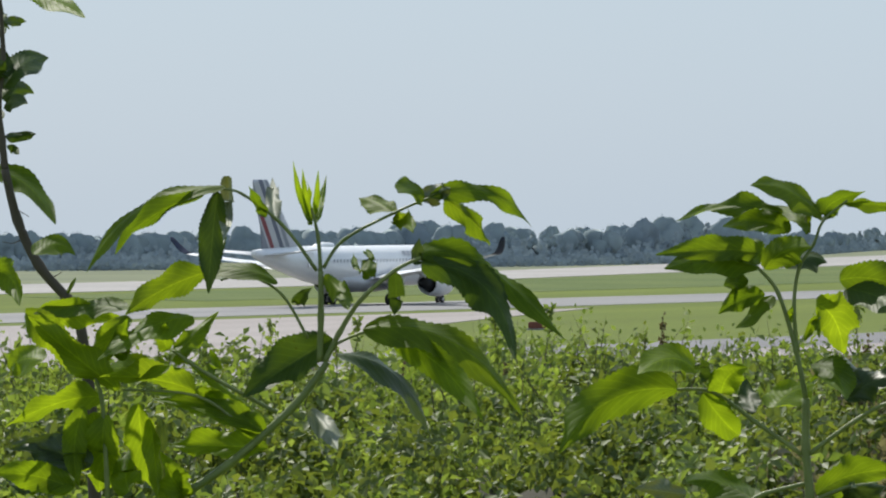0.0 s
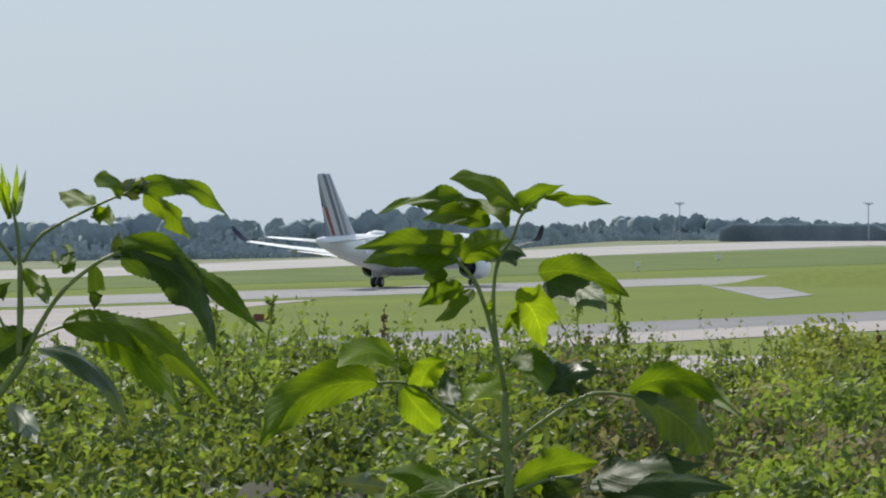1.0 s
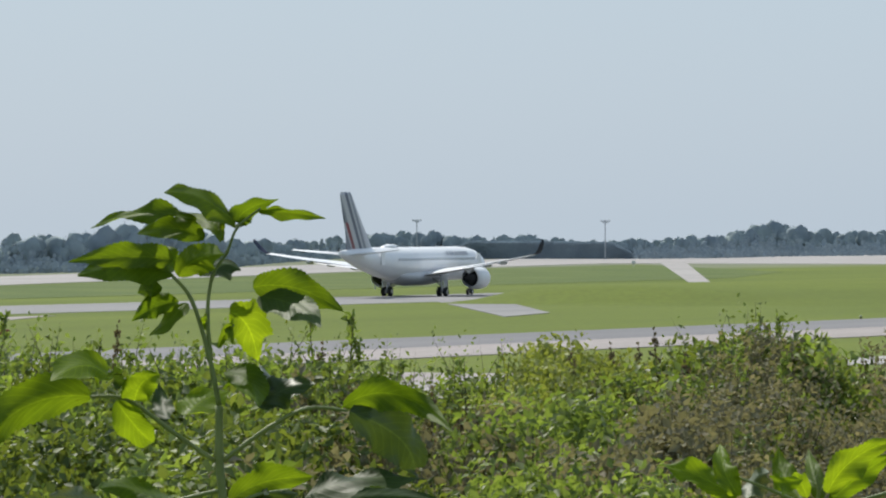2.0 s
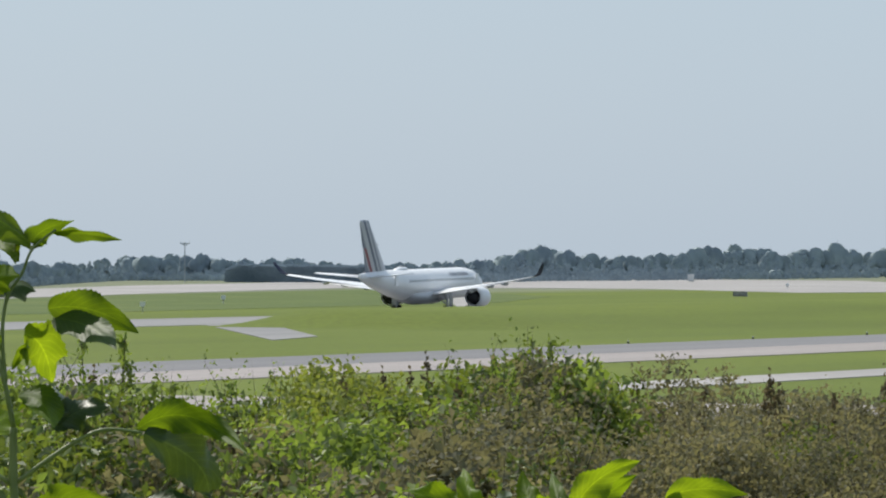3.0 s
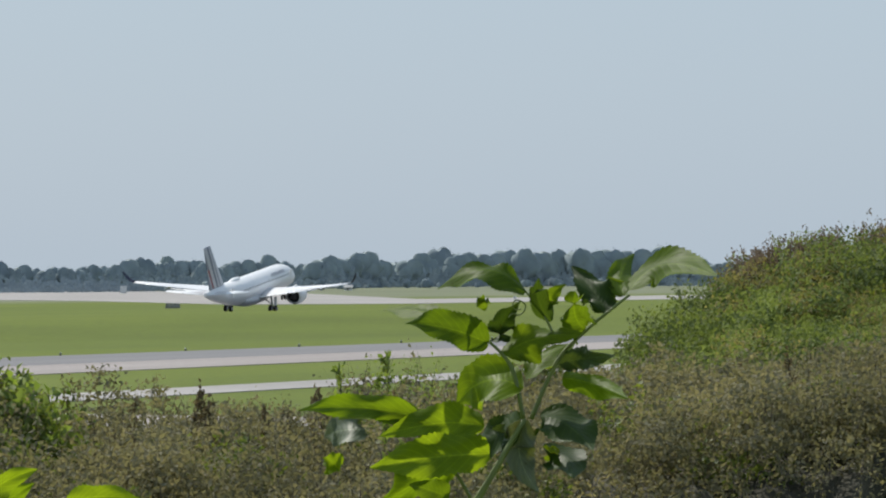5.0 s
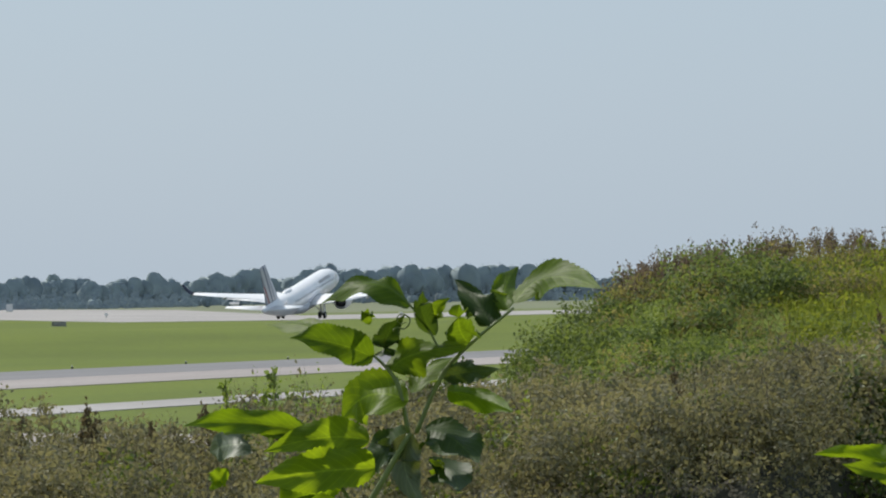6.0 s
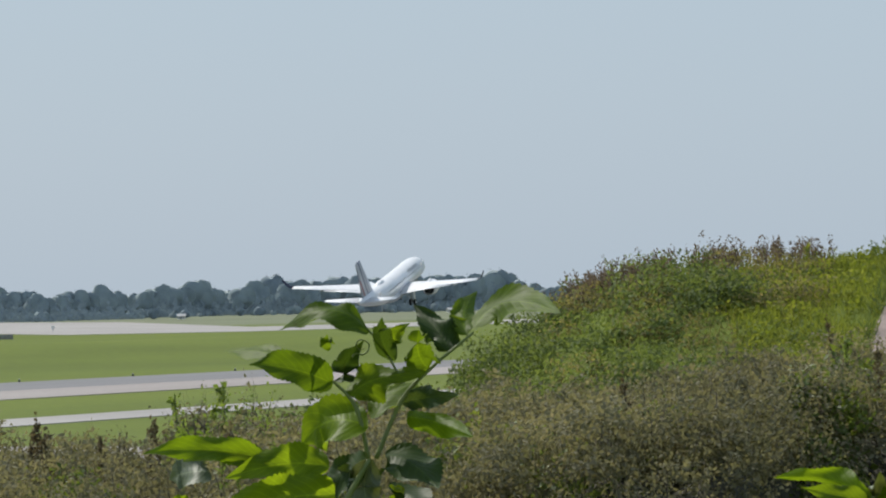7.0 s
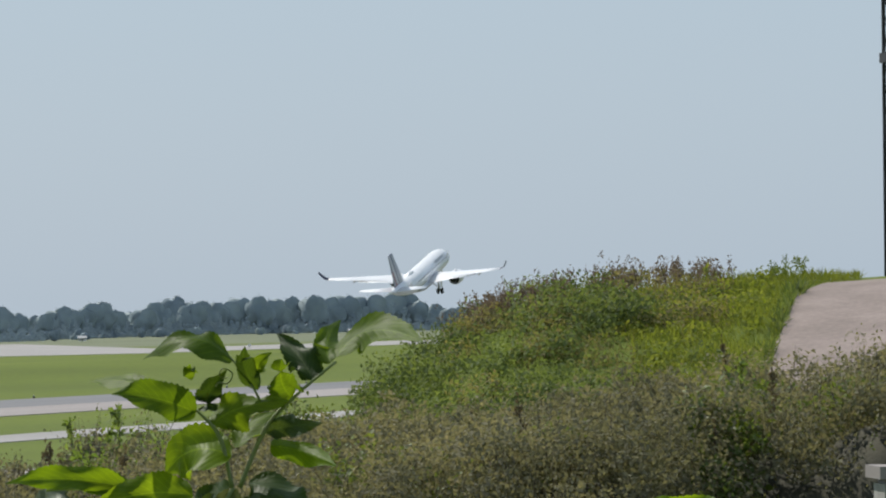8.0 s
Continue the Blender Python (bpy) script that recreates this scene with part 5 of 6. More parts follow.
def leaf(plant, mat, base, bend, tip, width, turn, arch=None):
    """A serrated, folded blade along a curved midrib; points (right, up from the eye line) in centimetres."""
    rise = plant["rise"]
    y1, y2 = leaf_rng.uniform(-0.03, 0.05), leaf_rng.uniform(-0.09, 0.08)
    B, M, T = [Vector((q[0] / 100, y, q[1] / 100 + rise)) for q, y in ((base, 0.0), (bend, y1), (tip, y2))]
    n, h = 64, 4
    wave, phase, fold = leaf_rng.uniform(0.07, 0.19), leaf_rng.uniform(0, 6), leaf_rng.uniform(0.35, 0.9)
    a, twist = radians(turn + leaf_rng.uniform(0, 14)), leaf_rng.uniform(-0.5, 0.9)
    flip, chance = leaf_rng.choice((-1, 1)), leaf_rng.random()
    # spreading leaves arch over like a roof, midrib on top, both halves hanging
    roof = abs(T.x - B.x) > 1.1 * abs(T.z - B.z) and (T - B).length > 0.03 and chance < 0.5
    if arch is not None:
        roof = arch
    if roof:
        a, twist, fold, flip = radians(leaf_rng.uniform(52, 68)), leaf_rng.uniform(-0.25, 0.3), leaf_rng.uniform(0.35, 0.55), 1
        raised = Vector((0, 0, width / 100 * 0.2))
        width, wave = width * 1.4, wave * 0.3
        B, M, T = B + raised * 0.4, M + raised * 1.3, T + raised * 0.3
    verts, uvs = [], []
    for i in range(n + 1):
        s = i / n
        c = B * (1 - s) ** 2 + M * (2 * s * (1 - s)) + T * s * s
        d = ((M - B) * (1 - s) + (T - M) * s).normalized()
        flat = Vector((-d.z, 0, d.x)).normalized()
        if flat.z < 0:
            flat = -flat
        b = a + twist * s * s
        side = flat * math.cos(b) + Vector((0, flip, 0)) * math.sin(b)
        side = (side - d * side.dot(d)).normalized()
        up = side.cross(d)
        if roof and up.z > 0:
            up = -up
        w = width / 180 * (1.88 * s ** 0.55 * (1 - s) ** 0.85 * (1 - 0.3 * smooth_step(0.72, 0.95, s)) * 1.05 + 0.012)
        for j in range(-h, h + 1):
            k = j / h
            e = w * k
            if abs(j) == h and 2 < i < n - 1:
                e *= (1.0 + 0.05 * ((i % 3) - 1))
            lift = abs(k) * w * fold - k * k * w * 0.3 + wave * w * 3.5 * math.sin(s * 13 + phase + 2 * k) * k * k
            verts.append(c + side * e + up * lift * flip)
            uvs.append((s, 0.5 + k / 2))
    m = 2 * h + 1
    faces = [(i * m + j, i * m + j + 1, (i + 1) * m + j + 1, (i + 1) * m + j) for i in range(n) for j in range(m - 1)]
    ob = mesh_object("leaf", verts, faces, mat, plant, smooth=True)
    layer = ob.data.uv_layers.new(name="blade")
    for lp in ob.data.loops:
        layer.data[lp.index].uv = uvs[lp.vertex_index]
    return ob


shrub_f = elder(57.497, 5.2, "dark woody twig with small leathery leaves")
stem(shrub_f, 1.0, 0.8, (5.4, -8.3), (4.5, -6.9), (2.2, -4.2), (0.5, -0.6), (-0.5, 3.5), mat=BARK)
stem(shrub_f, 0.75, 0.4, (-0.5, 3.5), (-0.7, 5.7), (-1.0, 8.9), (-0.6, 12.5), (-1.1, 19.7), mat=BARK)
stem(shrub_f, 0.2, 0.1, (-0.6, 11.6), (-2.2, 10.2), (-2.7, 13.0), mat=BARK)
stem(shrub_f, 1.3, 1.0, (7.0, -50.5), (6.5, -19.1), (5.4, -8.3), mat=BARK)
stem(shrub_f, 0.12, 0.05, (0.0, 0.5), (0.9, -0.0), (1.4, -0.3), mat=BARK)
stem(shrub_f, 0.12, 0.05, (1.1, -1.9), (0.2, -2.4), (-0.7, -2.3), mat=BARK)
stem(shrub_f, 0.12, 0.05, (2.9, -5.3), (3.6, -5.0), (4.0, -4.7), mat=BARK)
leaf(shrub_f, DEEP, (-0.5, 9.8), (0.7, 12.0), (3.1, 12.4), 2.4, 5)
leaf(shrub_f, DEEP, (-0.7, 9.1), (0.5, 10.7), (1.9, 9.6), 2.1, 5)
leaf(shrub_f, DEEP, (-0.6, 8.2), (0.1, 9.0), (1.3, 8.5), 1.2, 10)
leaf(shrub_f, DEEP, (-0.4, 6.0), (0.9, 6.2), (2.0, 6.3), 1.0, 10)
leaf(shrub_f, DEEP, (-0.3, 5.2), (0.4, 5.2), (0.6, 4.6), 0.8, 10)
leaf(shrub_f, DEEP, (-0.5, 15.2), (0.3, 15.5), (1.3, 15.4), 1.0, 10)
leaf(shrub_f, DEEP, (-0.8, 7.3), (-1.8, 7.8), (-2.2, 7.5), 1.4, 10)
leaf(shrub_f, DEEP, (-0.9, 10.7), (-1.3, 11.3), (-0.4, 12.1), 1.7, 10)
leaf(shrub_f, ELDER, (-2.5, 3.0), (1.4, 3.0), (3.5, -1.1), 3.1, 12)
leaf(shrub_f, PALE, (0.5, 17.9), (3.7, 16.5), (5.8, 15.2), 2.3, 12)
leaf(shrub_f, DEEP, (4.4, -6.5), (4.9, -5.5), (5.1, -5.1), 0.4, 10)
leaf(shrub_f, DEEP, (-0.5, 14.3), (-1.1, 15.1), (-0.6, 16.6), 1.4, 10)
leaf(shrub_f, DEEP, (-1.3, 13.0), (0.0, 11.5), (-0.5, 10.7), 1.9, 10)
shrub_a = elder(60.217, 5.0, "tall elder shrub with drooping serrated green leaves")
stem(shrub_a, 0.8, 0.62, (-11.8, -22.3), (-7.4, -19.5), (-2.2, -14.9), (0.4, -11.5))
stem(shrub_a, 0.95, 0.8, (-11.8, -48.6), (-12.2, -31.4), (-11.8, -22.3))
stem(shrub_a, 0.55, 0.3, (0.2, -11.5), (1.3, -9.3), (3.0, -6.7), (5.6, -4.5), (7.6, -3.5))
stem(shrub_a, 0.6, 0.5, (-0.2, -11.5), (-0.1, -8.0), (-0.1, -4.5))
stem(shrub_a, 0.4, 0.25, (-0.1, -4.7), (-0.3, -1.9), (-0.8, 0.3))
stem(shrub_a, 0.35, 0.2, (-0.4, -4.5), (-3.0, -1.0), (-6.1, 1.4), (-7.6, 1.8))
stem(shrub_a, 0.35, 0.2, (0.1, -4.3), (1.7, -2.1), (5.7, -0.0), (8.3, 1.1))
stem(shrub_a, 0.4, 0.25, (-3.5, -15.4), (-8.7, -12.5), (-11.5, -10.6))
stem(shrub_a, 0.35, 0.2, (-3.9, -17.1), (-5.7, -16.7), (-9.6, -14.1), (-15.4, -13.6))
stem(shrub_a, 0.3, 0.18, (-1.1, -9.7), (-3.1, -6.3), (-5.7, -4.9), (-7.8, -5.2))
stem(shrub_a, 0.3, 0.2, (0.9, -10.2), (3.0, -9.3), (4.8, -9.2))
stem(shrub_a, 0.5, 0.3, (-16.5, -22.3), (-16.7, -17.5), (-17.0, -14.0), (-17.8, -11.9))
leaf(shrub_a, ELDER, (-7.4, 1.8), (-15.0, 1.2), (-18.3, -4.8), 2.5, 30)
leaf(shrub_a, ELDER, (-9.0, 1.4), (-13.9, 0.1), (-15.8, -3.2), 1.9, 25)
leaf(shrub_a, DEEP, (-8.0, 1.6), (-8.6, -2.9), (-8.7, -6.2), 2.4, 5)
leaf(shrub_a, SILVER, (-7.3, 2.8), (-7.0, 0.1), (-7.5, -2.4), 1.5, 20)
leaf(shrub_a, SILVER, (-3.6, -0.7), (-3.9, 0.8), (-3.8, 2.7), 1.4, 20)
leaf(shrub_a, ELDER, (-4.3, -0.4), (-5.0, 0.7), (-5.6, 2.0), 1.0, 10)
leaf(shrub_a, ELDER, (8.2, 1.2), (13.5, 2.8), (16.3, -1.2), 2.1, 20)
leaf(shrub_a, ELDER, (9.4, 1.0), (12.2, -0.8), (13.1, -2.6), 2.0, 15)
leaf(shrub_a, ELDER, (7.9, 1.0), (6.9, 1.6), (5.8, 1.3), 2.1, 5)
leaf(shrub_a, ELDER, (5.4, -0.1), (4.1, 0.6), (2.9, 1.0), 1.8, 5)
leaf(shrub_a, ELDER, (5.7, -0.0), (6.6, -0.8), (6.9, -1.6), 1.8, 10)
leaf(shrub_a, SILVER, (7.6, 1.1), (8.7, 1.4), (9.8, 1.8), 1.8, 10)
leaf(shrub_a, PALE, (-0.8, -1.0), (-1.9, 1.3), (-2.2, 3.9), 0.6, 10)
leaf(shrub_a, PALE, (-0.8, -1.0), (-1.3, 0.9), (-1.5, 3.3), 0.6, 10)
leaf(shrub_a, PALE, (-0.6, -0.8), (-0.4, 1.1), (-0.3, 3.2), 0.6, 20)
leaf(shrub_a, PALE, (-0.4, -0.8), (0.0, 0.9), (0.4, 2.9), 0.6, 10)
leaf(shrub_a, PALE, (-1.0, -1.0), (-0.9, 0.7), (-1.1, 2.4), 0.6, 40)
leaf(shrub_a, ELDER, (7.5, -3.2), (12.2, -2.2), (18.8, -10.0), 3.7, 30)
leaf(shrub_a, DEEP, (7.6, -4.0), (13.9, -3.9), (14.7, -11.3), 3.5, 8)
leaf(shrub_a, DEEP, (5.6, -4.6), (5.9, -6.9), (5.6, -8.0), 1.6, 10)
leaf(shrub_a, ELDER, (3.1, -5.1), (3.9, -4.0), (3.5, -2.9), 1.5, 10)
leaf(shrub_a, ELDER, (2.9, -4.5), (2.4, -4.2), (2.5, -3.2), 0.6, 10)
leaf(shrub_a, ELDER, (0.2, -4.8), (1.6, -6.1), (2.0, -7.4), 1.8, 10)
leaf(shrub_a, DEEP, (-1.9, -7.2), (-1.8, -6.5), (-0.8, -5.7), 1.3, 10)
leaf(shrub_a, GLOSSY, (7.3, -4.1), (7.2, -3.5), (7.5, -2.0), 1.2, 20)
leaf(shrub_a, ELDER, (-3.4, -5.6), (-6.5, -3.7), (-12.2, -5.4), 2.1, 30)
leaf(shrub_a, ELDER, (-8.6, -4.5), (-12.2, -5.5), (-15.1, -7.8), 2.9, 20)
leaf(shrub_a, ELDER, (3.1, -9.3), (10.4, -8.4), (15.4, -15.9), 3.5, 25, arch=True)
leaf(shrub_a, PALE, (4.9, -9.4), (9.5, -11.0), (12.1, -15.8), 2.9, 10)
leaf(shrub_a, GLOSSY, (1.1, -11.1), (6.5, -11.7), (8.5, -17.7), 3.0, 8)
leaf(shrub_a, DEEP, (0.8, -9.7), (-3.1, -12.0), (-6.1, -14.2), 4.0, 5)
leaf(shrub_a, SILVER, (-1.0, -15.2), (0.2, -16.2), (1.1, -17.9), 2.0, 10)
leaf(shrub_a, PALE, (-15.6, -13.6), (-19.1, -11.0), (-22.5, -7.9), 2.9, 15)
leaf(shrub_a, PALE, (-9.8, -13.7), (-13.3, -12.4), (-17.0, -12.5), 2.9, 20)
leaf(shrub_a, PALE, (-4.7, -16.8), (-7.8, -14.7), (-13.3, -14.4), 2.5, 20)
leaf(shrub_a, PALE, (-16.9, -14.1), (-20.0, -14.1), (-24.4, -16.4), 2.7, 20)
leaf(shrub_a, ELDER, (-15.1, -7.6), (-18.2, -7.5), (-22.1, -7.9), 2.6, 15)
leaf(shrub_a, PALE, (-11.6, -11.4), (-10.4, -9.9), (-8.0, -7.7), 1.9, 20)
leaf(shrub_a, PALE, (-9.9, -8.2), (-13.5, -8.9), (-17.2, -11.4), 2.9, 15)
leaf(shrub_a, PALE, (-16.7, -15.5), (-17.2, -19.2), (-16.5, -21.5), 3.0, 5)
leaf(shrub_a, PALE, (-14.1, -14.6), (-14.1, -18.2), (-13.2, -21.5), 2.8, 5)
leaf(shrub_a, PALE, (-4.2, -18.1), (-7.9, -17.9), (-12.0, -18.0), 2.9, 15)
leaf(shrub_a, GLOSSY, (-17.7, -19.3), (-20.6, -18.0), (-24.1, -18.0), 2.7, 10)
leaf(shrub_a, PALE, (-19.0, -21.2), (-22.2, -20.4), (-25.2, -20.1), 2.9, 10)
leaf(shrub_a, PALE, (-10.5, -21.9), (-11.5, -20.6), (-12.4, -18.2), 2.5, 10)
leaf(shrub_a, ELDER, (-22.0, -3.4), (-20.4, -2.1), (-19.0, -3.4), 2.1, 5)
leaf(shrub_a, PALE, (-18.3, -14.9), (-19.6, -18.0), (-18.7, -21.0), 2.3, 5)
leaf(shrub_a, PALE, (-15.4, -11.4), (-15.9, -10.5), (-14.8, -8.0), 1.8, 10)
leaf(shrub_a, PALE, (-11.7, -10.6), (-12.4, -10.0), (-12.0, -8.4), 1.7, 10)
leaf(shrub_a, PALE, (-8.5, -12.8), (-8.1, -12.0), (-8.7, -10.6), 1.4, 10)
leaf(shrub_a, PALE, (-14.8, -21.4), (-15.4, -20.8), (-15.0, -18.4), 2.8, 10)
leaf(shrub_a, PALE, (-26.0, -4.5), (-23.4, -3.9), (-23.0, -7.1), 2.8, 10)
leaf(shrub_a, PALE, (-21.3, -11.4), (-23.4, -11.5), (-24.3, -12.3), 2.3, 10)
leaf(shrub_a, PALE, (-22.8, -7.7), (-20.0, -9.2), (-17.6, -13.2), 2.9, 5)
leaf(shrub_a, PALE, (-21.7, -7.3), (-18.7, -7.6), (-15.4, -8.0), 2.8, 10)
leaf(shrub_a, PALE, (-14.8, -8.0), (-16.9, -10.2), (-17.4, -11.9), 2.3, 5)
leaf(shrub_a, PALE, (-11.7, -11.9), (-14.8, -12.4), (-17.0, -12.3), 2.3, 10)
leaf(shrub_a, PALE, (-4.4, -16.9), (-8.3, -14.3), (-13.4, -14.0), 2.6, 15)
leaf(shrub_a, PALE, (-17.6, -15.3), (-17.0, -19.7), (-17.4, -21.8), 3.2, 0)
leaf(shrub_a, PALE, (-13.3, -15.8), (-12.8, -19.2), (-12.6, -21.9), 1.8, 30)
leaf(shrub_a, GLOSSY, (-12.4, -15.8), (-12.2, -18.5), (-12.4, -21.0), 1.2, 10)
leaf(shrub_a, GLOSSY, (-18.3, -19.7), (-20.9, -18.2), (-24.1, -18.3), 2.8, 10)
leaf(shrub_a, PALE, (-19.1, -21.2), (-22.2, -19.9), (-25.2, -19.6), 2.8, 10)
leaf(shrub_a, PALE, (-9.6, -13.6), (-7.4, -14.8), (-4.4, -17.1), 1.8, 10)
leaf(shrub_a, PALE, (-11.3, -10.6), (-7.4, -14.1), (-3.1, -16.9), 1.2, 20)
leaf(shrub_a, GLOSSY, (-22.2, -21.4), (-23.0, -20.5), (-24.8, -19.6), 2.3, 10)
leaf(shrub_a, PALE, (-10.9, -21.9), (-11.8, -21.7), (-12.2, -20.6), 2.8, 5)
shrub_b = elder(64.462, 5.0, "young elder shoot with spreading bright green leaves")
stem(shrub_b, 0.9, 0.7, (0.6, -49.0), (0.4, -27.4), (0.4, -22.2), (0.1, -18.3), (0.1, -14.4))
stem(shrub_b, 0.5, 0.3, (0.1, -14.4), (-0.7, -10.5), (-2.0, -6.3), (-3.5, -4.4))
stem(shrub_b, 0.4, 0.2, (-0.5, -10.9), (-0.8, -7.4), (-0.4, -4.4), (0.7, -2.6), (1.5, -0.7), (3.3, 0.8))
stem(shrub_b, 0.45, 0.28, (-0.2, -18.7), (-3.9, -16.1), (-7.0, -13.9), (-9.8, -13.7))
stem(shrub_b, 0.45, 0.28, (0.3, -18.7), (3.9, -16.1), (6.9, -14.6), (10.0, -14.8))
stem(shrub_b, 0.4, 0.3, (0.8, -22.2), (3.0, -21.3), (5.6, -20.9))
stem(shrub_b, 0.4, 0.3, (0.2, -20.9), (-3.1, -21.7), (-4.8, -22.6))
leaf(shrub_b, ELDER, (1.4, -0.6), (-1.3, 1.7), (-4.1, 1.8), 2.6, 5)
leaf(shrub_b, ELDER, (-1.6, -0.1), (-5.6, 1.3), (-10.0, -0.8), 2.0, 30)
leaf(shrub_b, ELDER, (-1.0, -1.5), (-3.7, -0.1), (-6.3, -1.2), 2.2, 15)
leaf(shrub_b, ELDER, (1.6, -0.7), (1.1, 0.8), (4.7, 1.5), 2.2, 8)
leaf(shrub_b, ELDER, (3.1, 0.6), (5.2, 0.7), (8.3, -0.0), 1.4, 35)
leaf(shrub_b, ELDER, (0.5, -1.5), (-0.3, -0.8), (-2.5, 0.3), 1.9, 10)
leaf(shrub_b, ELDER, (-3.4, -3.2), (-6.5, -2.6), (-11.3, -3.3), 2.6, 20)
leaf(shrub_b, ELDER, (-3.4, -4.5), (-7.0, -3.7), (-10.6, -4.5), 2.4, 35)
leaf(shrub_b, PALE, (-3.7, -4.4), (-4.8, -2.5), (-7.3, -3.8), 3.4, 5)
leaf(shrub_b, ELDER, (-3.0, -4.5), (-2.2, -2.8), (0.5, -2.7), 2.9, 5)
leaf(shrub_b, DEEP, (-1.7, -4.5), (0.4, -3.6), (1.8, -4.2), 2.9, 10)
leaf(shrub_b, ELDER, (2.7, -5.3), (5.9, -4.5), (9.6, -7.1), 3.3, 15)
leaf(shrub_b, DEEP, (3.1, -6.2), (6.1, -6.7), (7.8, -8.4), 2.4, 10)
leaf(shrub_b, PALE, (0.9, -7.2), (2.6, -7.5), (3.1, -11.1), 3.9, 0)
leaf(shrub_b, ELDER, (-3.0, -6.4), (-5.0, -6.5), (-6.6, -7.9), 2.1, 10)
leaf(shrub_b, ELDER, (-2.4, -6.6), (-3.7, -8.3), (-5.3, -9.1), 1.5, 10)
leaf(shrub_b, ELDER, (-4.5, -5.8), (-5.4, -5.2), (-6.2, -5.8), 1.9, 10)
leaf(shrub_b, ELDER, (-9.7, -13.7), (-15.6, -13.0), (-18.6, -18.3), 4.1, 12, arch=False)
leaf(shrub_b, PALE, (-8.2, -12.7), (-10.0, -11.0), (-12.7, -12.6), 3.4, 5)
leaf(shrub_b, PALE, (-6.4, -14.0), (-6.1, -12.1), (-4.3, -11.8), 2.9, 5)
leaf(shrub_b, DEEP, (-3.7, -15.4), (-4.5, -14.7), (-4.6, -12.8), 1.9, 10)
leaf(shrub_b, PALE, (-2.4, -15.3), (-1.3, -14.4), (0.9, -13.6), 2.7, 10)
leaf(shrub_b, ELDER, (0.5, -12.3), (2.6, -12.4), (3.1, -14.5), 2.9, 5)
leaf(shrub_b, GLOSSY, (2.7, -14.0), (4.0, -12.9), (3.2, -11.4), 2.1, 10, arch=False)
leaf(shrub_b, PALE, (-7.8, -14.0), (-6.1, -16.5), (-5.0, -17.3), 2.9, 5)
leaf(shrub_b, ELDER, (9.6, -14.5), (13.5, -11.7), (17.9, -16.2), 2.9, 15, arch=False)
leaf(shrub_b, GLOSSY, (10.1, -14.9), (16.1, -16.9), (15.1, -20.6), 4.4, 5, arch=False)
leaf(shrub_b, GLOSSY, (3.1, -14.5), (4.9, -12.8), (7.5, -12.7), 2.9, 10, arch=False)
leaf(shrub_b, SILVER, (-9.1, -21.8), (-11.3, -21.5), (-13.1, -21.4), 1.9, 10)
leaf(shrub_b, ELDER, (-3.9, -22.4), (-7.0, -21.2), (-9.1, -21.0), 3.4, 10)
leaf(shrub_b, ELDER, (0.9, -21.8), (3.0, -19.9), (7.4, -20.1), 3.9, 10)
leaf(shrub_b, DEEP, (6.6, -21.9), (10.0, -20.4), (16.0, -20.3), 3.9, 15)
leaf(shrub_b, DEEP, (7.4, -22.5), (12.6, -21.7), (17.9, -22.4), 3.4, 15)
leaf(shrub_b, GLOSSY, (3.0, -22.6), (3.9, -22.1), (6.1, -20.9), 2.8, 10, arch=False)
leaf(shrub_b, DEEP, (-8.1, -12.6), (-7.6, -12.5), (-7.8, -11.1), 1.7, 10)
leaf(shrub_b, PALE, (-0.0, -10.0), (0.9, -7.8), (1.3, -8.3), 0.9, 10)
leaf(shrub_b, PALE, (-0.8, -8.3), (-1.3, -8.0), (-0.9, -7.2), 0.8, 10)
shrub_c = elder(74.06, 5.0, "young elder shoot with bright backlit leaves beside the mound")
stem(shrub_c, 0.8, 0.5, (-10.0, -45.7), (-6.7, -24.1), (-3.3, -18.9), (0.3, -12.7))
stem(shrub_c, 0.45, 0.25, (0.2, -12.7), (-0.7, -8.8), (-2.5, -6.7))
stem(shrub_c, 0.45, 0.25, (0.8, -12.7), (2.7, -8.4), (4.8, -6.0), (8.3, -3.1))
stem(shrub_c, 0.25, 0.18, (2.7, -6.6), (1.6, -4.5), (0.1, -2.6))
stem(shrub_c, 0.16, 0.1, (-1.0, -4.9), (-0.7, -4.6), (-0.2, -4.7), (0.2, -4.4), (0.3, -3.9), (-0.1, -3.6), (-0.5, -3.6), (-0.7, -4.0), (-0.4, -4.3), (-0.0, -4.2))
stem(shrub_c, 0.2, 0.12, (-2.5, -6.7), (-5.2, -5.4), (-7.8, -5.0))
stem(shrub_c, 0.35, 0.25, (-3.8, -18.8), (-5.1, -16.7), (-6.4, -15.4))
leaf(shrub_c, ELDER, (0.3, -3.2), (-2.6, -0.3), (-6.6, -3.0), 3.0, 12, arch=True)
leaf(shrub_c, ELDER, (-2.5, -6.9), (-5.6, -5.3), (-8.9, -5.4), 3.3, 10)
leaf(shrub_c, ELDER, (-5.6, -5.5), (-7.8, -4.5), (-10.9, -4.6), 2.0, 15)
leaf(shrub_c, DEEP, (-1.6, -6.7), (-2.1, -5.5), (-0.1, -3.6), 2.4, 5)
leaf(shrub_c, ELDER, (-1.1, -7.9), (-0.4, -6.3), (4.7, -6.0), 3.4, 10)
leaf(shrub_c, DEEP, (2.3, -5.2), (0.8, -3.6), (1.3, -1.8), 1.9, 10)
leaf(shrub_c, ELDER, (2.3, -4.1), (1.8, -3.1), (3.4, -2.3), 1.5, 10)
leaf(shrub_c, ELDER, (4.9, -5.8), (3.7, -4.9), (4.1, -2.8), 2.7, 5)
